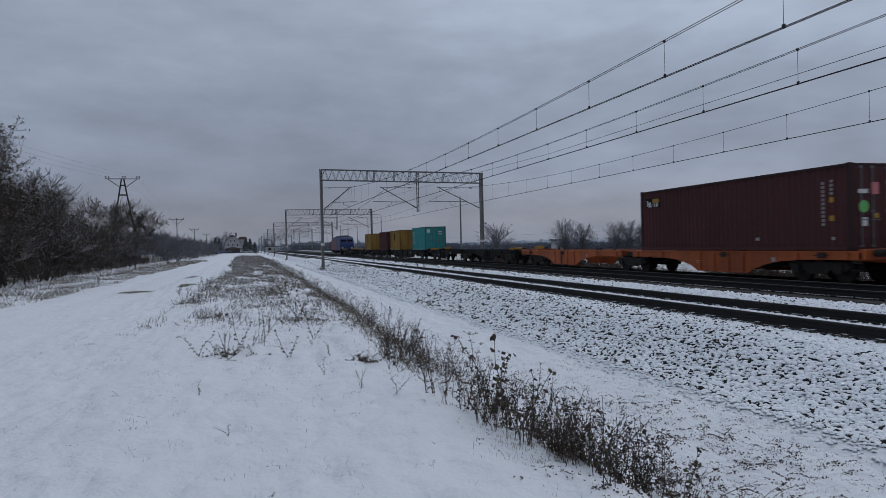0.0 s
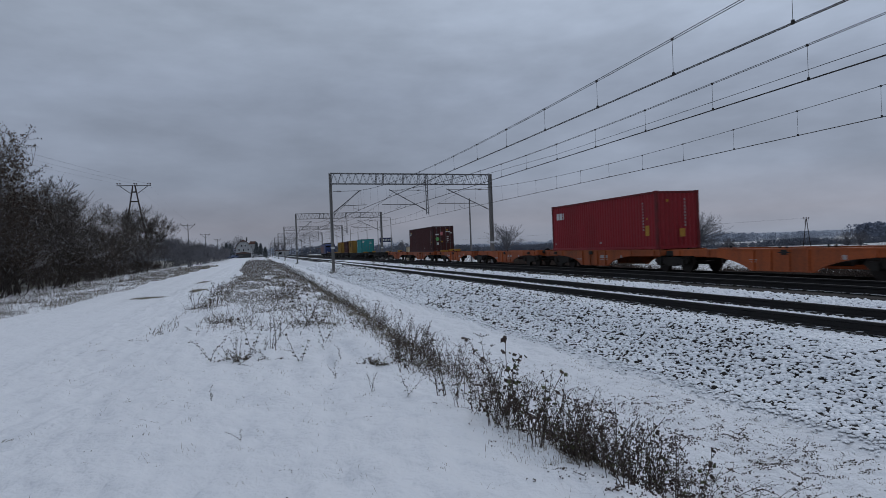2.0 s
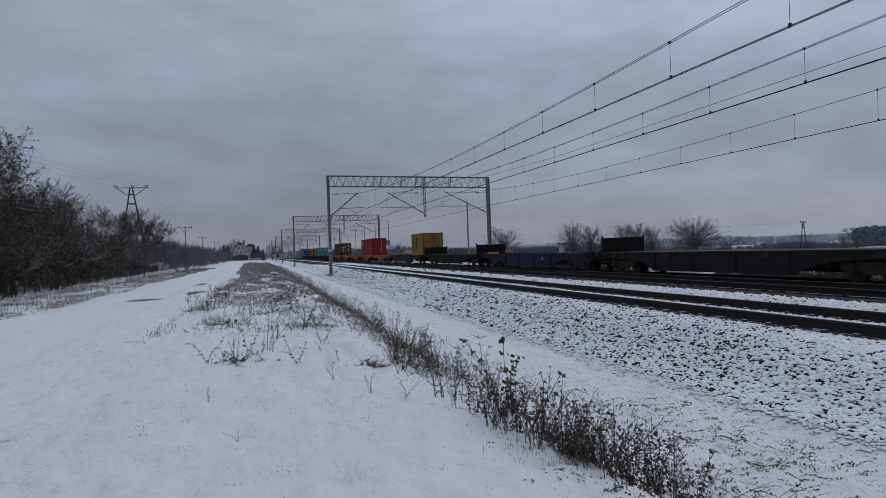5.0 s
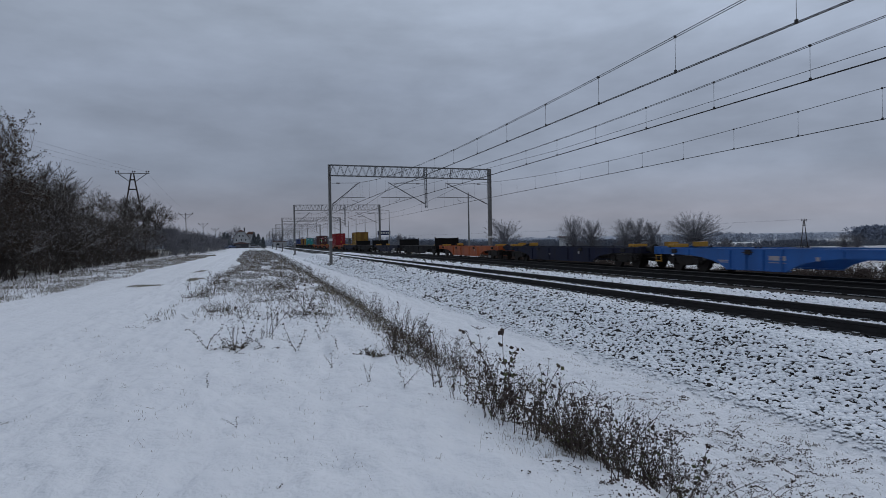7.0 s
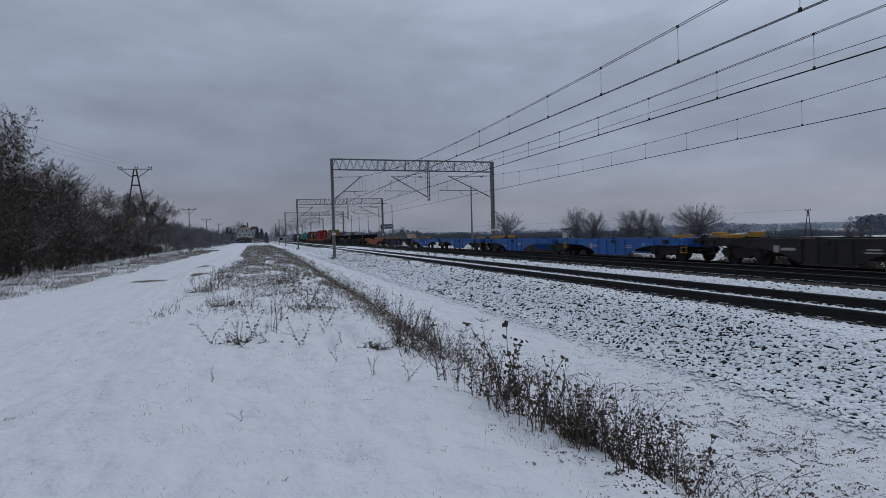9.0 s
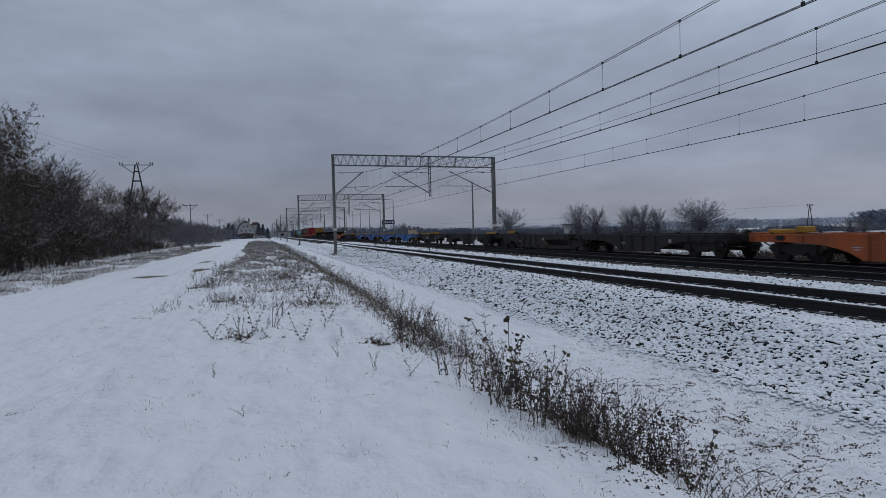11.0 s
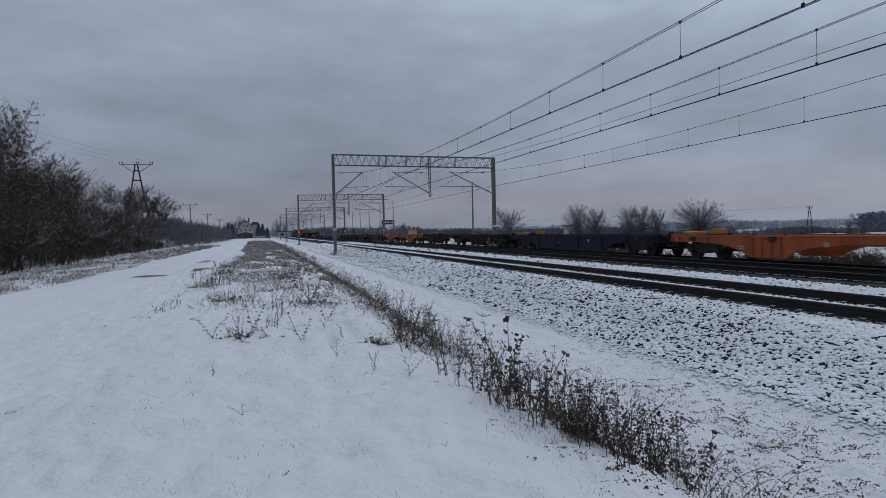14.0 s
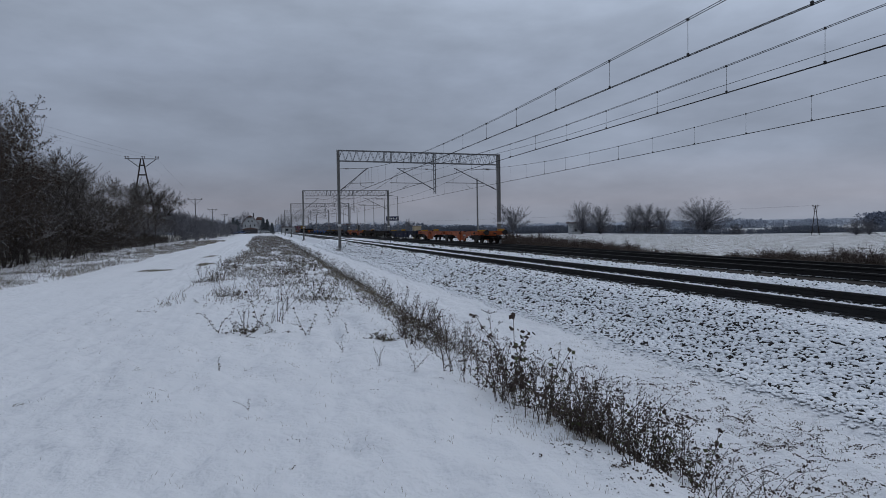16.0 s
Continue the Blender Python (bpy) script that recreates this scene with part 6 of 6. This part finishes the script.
    tagged(new("dry_grass", data_mesh("dry_grass", v, f, M_GRASS)), "dry winter grass poking through the snow", "grass", kind="stuff")


build_weeds()
# twiggy bushes along the far side of the tracks
LOW = [tree_meshes(140 + k, 1.5, 20, 2, 1.7, 3, 0.014, 0.1, M_STEM, M_SEED, 0.06, 0.008) for k in range(2)]
_r = random.Random(5)
for x, y, s in ((24.6, 30.5, 0.62), (24.9, 31.5, 0.55), (24.3, 27.5, 0.7), (24.7, 28.4, 0.75), (24.4, 26.6, 0.7), (25.2, 26.0, 0.6), (24.5, 23.6, 0.9), (25.3, 22.8, 0.85), (24.7, 25.2, 0.6), (24.5, 34.5, 0.5), (24.9, 36.5, 0.55), (24.6, 42, 0.7), (24.4, 38, 0.6), (24.9, 47.5, 0.85), (25.0, 52.5, 0.9), (24.8, 66.5, 1.1), (25.2, 45, 0.8), (24.8, 50, 0.9), (25.4, 55, 1.0), (24.6, 59, 1.1), (25.6, 63, 1.1), (25.1, 70, 1.2)):
    t = plant_tree("shrub", LOW[_r.randrange(2)], pose(x, y, ground_z(x, y) - 0.05, 0, 0, _r.uniform(0, 360)) @ Matrix.Diagonal((s, s, s, 1)), "low brown twiggy bush beside the track", "shrub", "bushes along the track")


# ---------------------------------------------------------------- poles, station, village
def power_pole_a(x, y, top, label, half=2.4, neck=0.16, foot=1.25):
    """A wooden A-frame pole with a braced cross-arm and pin insulators."""
    p = thing("power_pole", label, "power pole", Matrix.Translation((x, y, 0)), "power poles")
    g = ground_z(x, y) - 0.2
    bm = bmesh.new()
    for s in (-1, 1):
        bm = bmesh.new()
        bar(bm, (s * foot, 0, g), (s * neck, 0, top - 0.2), 0.15 if neck > 0.1 else 0.11, 8, 0.11 if neck > 0.1 else 0.09)
        part("leg", bm, M_WOOD, p)
    bm = bmesh.new()
    h = top - g
    box(bm, -0.5, 0.5, -0.08, 0.08, g + h * 0.79, g + h * 0.805)
    box(bm, -0.32, 0.32, -0.06, 0.06, g + h * 0.90, g + h * 0.915)
    part("brace", bm, M_WOOD, p)
    bm = bmesh.new()
    box(bm, -half, half, -0.07, 0.07, top - 0.32, top - 0.2)
    for s in (-1, 1):
        bar(bm, (s * 0.35, 0, top - 1.7), (s * half * 0.83, 0, top - 0.32), 0.06 if half > 2 else 0.025, 6)
    arm = part("cross_arm", bm, M_STEEL, p)
    for xx in (half * f for f in (-0.96, -0.8, 0.02, 0.15, 0.82, 0.96)):
        bm = bmesh.new()
        bar(bm, (xx, 0, top - 0.2), (xx, 0, top + 0.0), 0.04, 6)
        disc(bm, (xx, 0, top + 0.06), 0.11, 0.09, "z", 10)
        part("insulator", bm, M_CERAMIC, arm)
    return p


power_pole_a(-19.5, 120, 12.3, "wooden A-frame power pole with a braced cross arm", 2.6, 0.16, 2.5)
power_pole_a(139, 146, 4.1, "distant wooden A-frame power pole in the field", 0.9, 0.07)


def power_pole(x, y, top):
    p = thing("power_pole", "slim pole with a forked cross arm and insulators", "power pole", Matrix.Translation((x, y, 0)), "power poles")
    bm = bmesh.new()
    bar(bm, (0, 0, ground_z(x, y) - 0.2), (0, 0, top), 0.16, 8, 0.11)
    part("pole", bm, M_POLE, p)
    bm = bmesh.new()
    box(bm, -1.9, 1.9, -0.07, 0.07, top - 0.25, top - 0.12)
    for s in (-1, 1):
        bar(bm, (0, 0, top - 1.7), (s * 1.5, 0, top - 0.25), 0.05, 6)
    arm = part("cross_arm", bm, M_STEEL, p)
    for xx in (-1.8, 0, 1.8):
        bm = bmesh.new()
        disc(bm, (xx, 0, top + 0.05), 0.12, 0.16, "z", 8)
        part("insulator", bm, M_CERAMIC, arm)
    return p


POLES = ((-19.5, 205, 9.2), (-21.8, 300, 9.2), (-22.4, 395, 9.2), (-23, 490, 9.2))
for q in POLES:
    power_pole(*q)


def slack_wire(name, a, b, sag, label, r=0.008):
    bm = bmesh.new()
    a, b = Vector(a), Vector(b)
    pts = []
    for k in range(25):
        f = k / 24
        q = a.lerp(b, f)
        q.z -= sag * 4 * f * (1 - f)
        pts.append(q)
    rings = [[bm.verts.new(p + Vector((r * math.cos(k * math.tau / 4), 0, r * math.sin(k * math.tau / 4)))) for k in range(4)] for p in pts]
    for p, q in zip(rings, rings[1:]):
        for k in range(4):
            bm.faces.new((p[k], p[(k + 1) % 4], q[(k + 1) % 4], q[k]))
    tagged(new(name, mesh_of(bm, name, M_WIRE)), label, "power line", "power lines")


for k in (-2.2, 0.2, 2.2):
    slack_wire("power_line", (-19.5 + k, 120, 12.3), (-38 + k, -30, 12.3), 1.2, "thin slack power line over the thicket")
    slack_wire("power_line", (-19.5 + k, 120, 12.3), (-19.5 + k * 0.8, 205, 9.2), 0.9, "thin slack power line over the thicket")
    slack_wire("power_line", (139 + k, 146, 4.1), (-40, 620, 9.0), 3.0, "thin slack power line across the fields", 0.005)


def lamp_post(y, x=24.6, top=6.1):
    p = thing("platform_lamp", "slim grey platform lamp post with a short arm", "street lamp", Matrix.Translation((x, y, 0)), "platform lamps")
    bm = bmesh.new()
    bar(bm, (0, 0, -2.2), (0, 0, top), 0.10, 8, 0.05)
    part("pole", bm, M_POLE, p)
    bm = bmesh.new()
    bar(bm, (0, 0, top - 0.03), (-1.1, 0, top + 0.12), 0.03, 6)
    box(bm, -1.75, -1.05, -0.13, 0.13, top + 0.07, top + 0.19, 0.03)
    part("lamp_head", bm, M_POLE, p)
    return p


first = lamp_post(128)
for yy in (143, 158, 173, 188, 203, 222, 245):
    copy_thing(first, Matrix.Translation((24.6, yy, 0)))
bm = bmesh.new()
bar(bm, (25.1, 79, -2.5), (25.1, 79, 5.75), 0.13, 8, 0.08)
disc(bm, (25.1, 79, 5.85), 0.05, 0.12, "z", 6)
tagged(new("pole", mesh_of(bm, "pole", M_POLE)), "slim dark pole beside the tracks", "pole")


def platform():
    bm = bmesh.new()
    prism(bm, [(22.0, -2.4), (26.4, -2.4), (26.4, -1.12), (21.85, -1.12), (21.85, -1.28), (22.0, -1.28)], "y", 132, 330)
    tagged(new("station_platform", mesh_of(bm, "station_platform", M_CONC)), "snowy concrete station platform", "platform", kind="structure")
    r = thing("railing", "grey steel railing at the platform end", "railing")
    for k in range(9):
        bm = bmesh.new()
        bar(bm, (24.2 + 0.4 * k, 131.8, -2.2), (24.2 + 0.4 * k, 131.8, 0.0), 0.03, 6)
        part("post", bm, M_STEEL, r)
    for z in (-0.5, 0.0):
        bm = bmesh.new()
        bar(bm, (24.2, 131.8, z), (27.4, 131.8, z), 0.03, 6)
        part("rail", bm, M_STEEL, r)
    s = thing("station_sign", "dark blue station name board on two posts", "sign")
    for x in (22.95, 25.2):
        bm = bmesh.new()
        bar(bm, (x, 131, -1.2), (x, 131, 2.3), 0.05, 6)
        part("post", bm, M_STEEL, s)
    bm = bmesh.new()
    box(bm, 22.8, 25.35, 130.9, 131.0, 1.45, 2.3, 0.01)
    board = part("board", bm, M_SIGN, s)
    for k, w in enumerate((0.16, 0.12, 0.15, 0.13, 0.12, 0.15)):
        bm = bmesh.new()
        box(bm, 23.15 + k * 0.33, 23.15 + k * 0.33 + w * 1.4, 130.88, 130.896, 1.70, 2.0 + 0.06 * (k % 2))
        part("letter_bar", bm, M_WHITE, board, "white letter bar")
    # shelters with flat snowy roofs
    for y, x in ((196, 24.6), (222, 24.8), (290, 24.9)):
        sh = thing("platform_shelter", "small open platform shelter with a snowy flat roof", "shelter", Matrix.Translation((x, y, -1.12)), "platform shelters")
        bm = bmesh.new()
        box(bm, -1.6, 1.9, -3.4, 3.4, 2.4, 2.58, 0.02)
        part("roof", bm, M_TILE, sh)
        for yy in (-2.8, 0, 2.8):
            bm = bmesh.new()
            bar(bm, (1.2, yy, 0), (1.2, yy, 2.45), 0.07, 8)
            part("post", bm, M_STEEL, sh)
        bm = bmesh.new()
        box(bm, 1.3, 1.36, -3.0, 3.0, 0.2, 2.2)
        part("back_wall", bm, M_ROOF_GREY, sh)
    # cream relay cabin by the line
    c = thing("relay_cabin", "small cream relay cabin with a flat roof beside the track", "cabin", Matrix.Translation((27.4, 124, ground_z(27.4, 124))))
    bm = bmesh.new()
    box(bm, -0.65, 0.65, -0.8, 0.8, 0, 2.75, 0.02)
    part("wall", bm, mat("cream_render", (0.45, 0.37, 0.25), 0.9, scale=2), c)
    bm = bmesh.new()
    box(bm, -0.8, 0.8, -0.95, 0.95, 2.75, 2.9, 0.02)
    part("roof", bm, M_TILE, c)
    bm = bmesh.new()
    box(bm, -0.35, 0.35, -0.83, -0.80, 0.1, 2.0)
    part("door", bm, M_ROOF_GREY, c)


platform()


def house():
    """A gabled house with a half-hipped snowy roof, windows, a porch and a side wing."""
    h = thing("house", "pale rendered house with a steep snowy roof and a porch", "house", Matrix.Translation((-7.7, 352, -1.5)))
    bm = bmesh.new()
    prism(bm, [(-3.7, -0.3), (3.7, -0.3), (3.7, 5.2), (1.5, 8.0), (-1.5, 8.0), (-3.7, 5.2)], "y", 0, 11)
    wall = part("wall", bm, M_WALL, h)
    bm = bmesh.new()
    for s in (-1, 1):
        prism(bm, [(s * 4.3, 4.5), (s * 4.3, 4.8), (s * 1.5, 8.4), (s * 1.5, 8.1)], "y", -0.6, 11.6)
    prism(bm, [(-1.6, 8.05), (1.6, 8.05), (0.4, 8.9), (-0.4, 8.9)], "y", -0.7, 11.5)
    roof = part("roof", bm, M_TILE, h)
    bm = bmesh.new()
    box(bm, 1.2, 1.9, 5, 5.8, 8.3, 10.2, 0.02)
    part("chimney", bm, M_ROOF_GREY, roof)
    for x, z, w, g in ((-0.9, 6.0, 0.42, 0.6), (0.9, 6.0, 0.42, 0.6), (-2.2, 3.9, 0.4, 0.6), (0, 3.9, 0.4, 0.6), (2.2, 3.9, 0.4, 0.6)):
        bm = bmesh.new()
        box(bm, x - w, x + w, -0.06, 0.02, z - g, z + g)
        win = part("window", bm, M_WHITE, wall, "white window frame")
        bm = bmesh.new()
        box(bm, x - w + 0.1, x + w - 0.1, -0.08, -0.06, z - g + 0.1, z + g - 0.1)
        part("pane", bm, M_GLASS, win)
    bm = bmesh.new()
    box(bm, -3.5, 3.5, -2.6, -0.1, 0, 2.0)
    porch = part("porch", bm, M_ROOF_GREY, h, "dark glazed porch")
    bm = bmesh.new()
    prism(bm, [(-4.0, 1.95), (4.0, 1.95), (4.0, 2.15), (0, 3.0), (-4.0, 2.15)], "y", -2.9, 0.0)
    part("porch_roof", bm, M_TILE, porch, "snowy porch roof")
    w = thing("house_wing", "brown roofed side wing behind the house", "house", Matrix.Translation((-3.0, 362, -1.5)))
    bm = bmesh.new()
    box(bm, -2.0, 1.6, 0, 6, -0.3, 6.9)
    part("wall", bm, M_WALL, w)
    bm = bmesh.new()
    prism(bm, [(-2.5, 6.8), (2.2, 6.8), (1.2, 8.2), (-1.4, 8.2)], "y", -0.7, 6.7)
    part("roof", bm, mat("bare_brown_roof", (0.13, 0.075, 0.06), 0.9, scale=1), w)


house()


def conifer(x, y, h, seed):
    rng = random.Random(seed)
    t = thing("conifer", "evergreen conifer beside the house in haze-paled colour", "tree", Matrix.Translation((x, y, ground_z(x, y))), "conifers by the house")
    a, s = Soup(), Soup()
    a.tube(Vector((0, 0, -0.1)), Vector((0, 0, h)), 0.16, 0.03, 6)
    part("trunk", a.mesh("trunk", [M_BARK]), None, t)
    for k in range(420):
        f = rng.random() ** 0.8
        ang = rng.uniform(0, math.tau)
        r = (1 - f) * h * 0.40 + 0.2
        p = Vector((0, 0, h * (0.06 + 0.94 * f)))
        q = p + Vector((math.cos(ang) * r * rng.uniform(0.5, 1), math.sin(ang) * r * rng.uniform(0.5, 1), -0.12 * r))
        s.tube(p, q, 0.03, 0.01)
        for _ in range(3):
            s.leaf(rng, p.lerp(q, rng.uniform(0.4, 1)), 0.42, 0, 0.5)
    part("crown", s.mesh("crown", [M_PINE]), None, t)


for x, y, h, k in ((-1.4, 344, 7.6, 1), (0.6, 346, 6.8, 2), (-14, 350, 7.2, 3), (2.8, 350, 5.4, 7), (-16.2, 360, 8.2, 8)):
    conifer(x, y, h, k)
for x, y, s in ((-14.5, 376, 0.95), (-10.5, 384, 1.15), (-18, 372, 0.8), (9, 380, 0.75), (13, 390, 0.7), (-22, 366, 0.7)):
    plant_tree("tree", FAR_A, pose(x, y, ground_z(x, y), 0, 0, x * 40) @ Matrix.Diagonal((s * 0.7, s * 0.7, s, 1)), "bare tree behind the house", "tree", "trees by the house")


def car(x, y, paint, turn, label):
    c = thing("car", label, "car", pose(x, y, ground_z(x, y), 0, 0, turn), "parked cars")
    bm = bmesh.new()
    prism(bm, [(-2.1, 0.35), (2.1, 0.35), (2.15, 0.8), (1.3, 0.95), (0.7, 1.42), (-1.2, 1.45), (-1.9, 0.98), (-2.15, 0.85)], "y", -0.85, 0.85)
    bmesh.ops.bevel(bm, geom=list(bm.edges), offset=0.06, segments=2, affect="EDGES")
    b = part("body", bm, paint, c)
    for s in (-1, 1):
        bm = bmesh.new()
        prism(bm, [(1.05, 1.0), (0.62, 1.34), (-1.1, 1.36), (-1.6, 1.0)], "y", min(s * 0.855, s * 0.86), max(s * 0.855, s * 0.87))
        part("side_window", bm, M_GLASS, b)
        for xx in (-1.3, 1.3):
            bm = bmesh.new()
            disc(bm, (xx, s * 0.80, 0.32), 0.32, 0.1, "y", 16)
            part("wheel", bm, M_BLACK, c)
    for x0, x1 in ((1.06, 0.73), (-1.64, -1.24)):
        bm = bmesh.new()
        bar(bm, (x0, 0, 1.02), (x1, 0, 1.37), 0.03, 4)
        box(bm, min(x0, x1), max(x0, x1), -0.66, 0.66, 1.15, 1.25)
        part("windscreen", bm, M_GLASS, b)


for q in ((-13.6, 318, 1, 80, "dark blue car parked before the house"), (-8.4, 322, 3, 95, "dark car parked before the house"), (-11.2, 326, 1, 60, "blue car parked before the house"), (-1.6, 320, 0, 10, "silver car parked beside the house"), (-0.6, 324, 2, 5, "white car parked beside the house")):
    car(q[0], q[1], CARPAINT[q[2]], q[3], q[4])


def shed(x, y, w, d, h, label, wall, roof):
    s = thing("shed", label, "shed", Matrix.Translation((x, y, ground_z(x, y))), "small far buildings")
    bm = bmesh.new()
    box(bm, -w / 2, w / 2, 0, d, -0.2, h, 0.02)
    b = part("wall", bm, wall, s)
    bm = bmesh.new()
    prism(bm, [(-w / 2 - 0.5, h), (w / 2 + 0.5, h), (w / 2 + 0.5, h + 0.25), (-w / 2 - 0.5, h + 0.5)], "y", -0.6, d + 0.5)
    part("roof", bm, roof, s)
    bm = bmesh.new()
    box(bm, -w * 0.3, -w * 0.05, -0.05, 0.01, 0.9, 2.0)
    part("window", bm, M_GLASS, b)


shed(111.9, 230, 3.6, 4, 4.0, "small pale flat roofed hut beyond the field", M_WALL, M_TILE)
shed(10.5, 330, 6, 4, 2.6, "pale low shelter near the track", M_WALL, M_TILE)
shed(163, 262, 9, 6, 3.2, "small far farm building", M_WALL, M_TILE)
shed(-30, 380, 9, 7, 3.5, "low farm building among the trees", M_WALL, M_TILE)


motions()
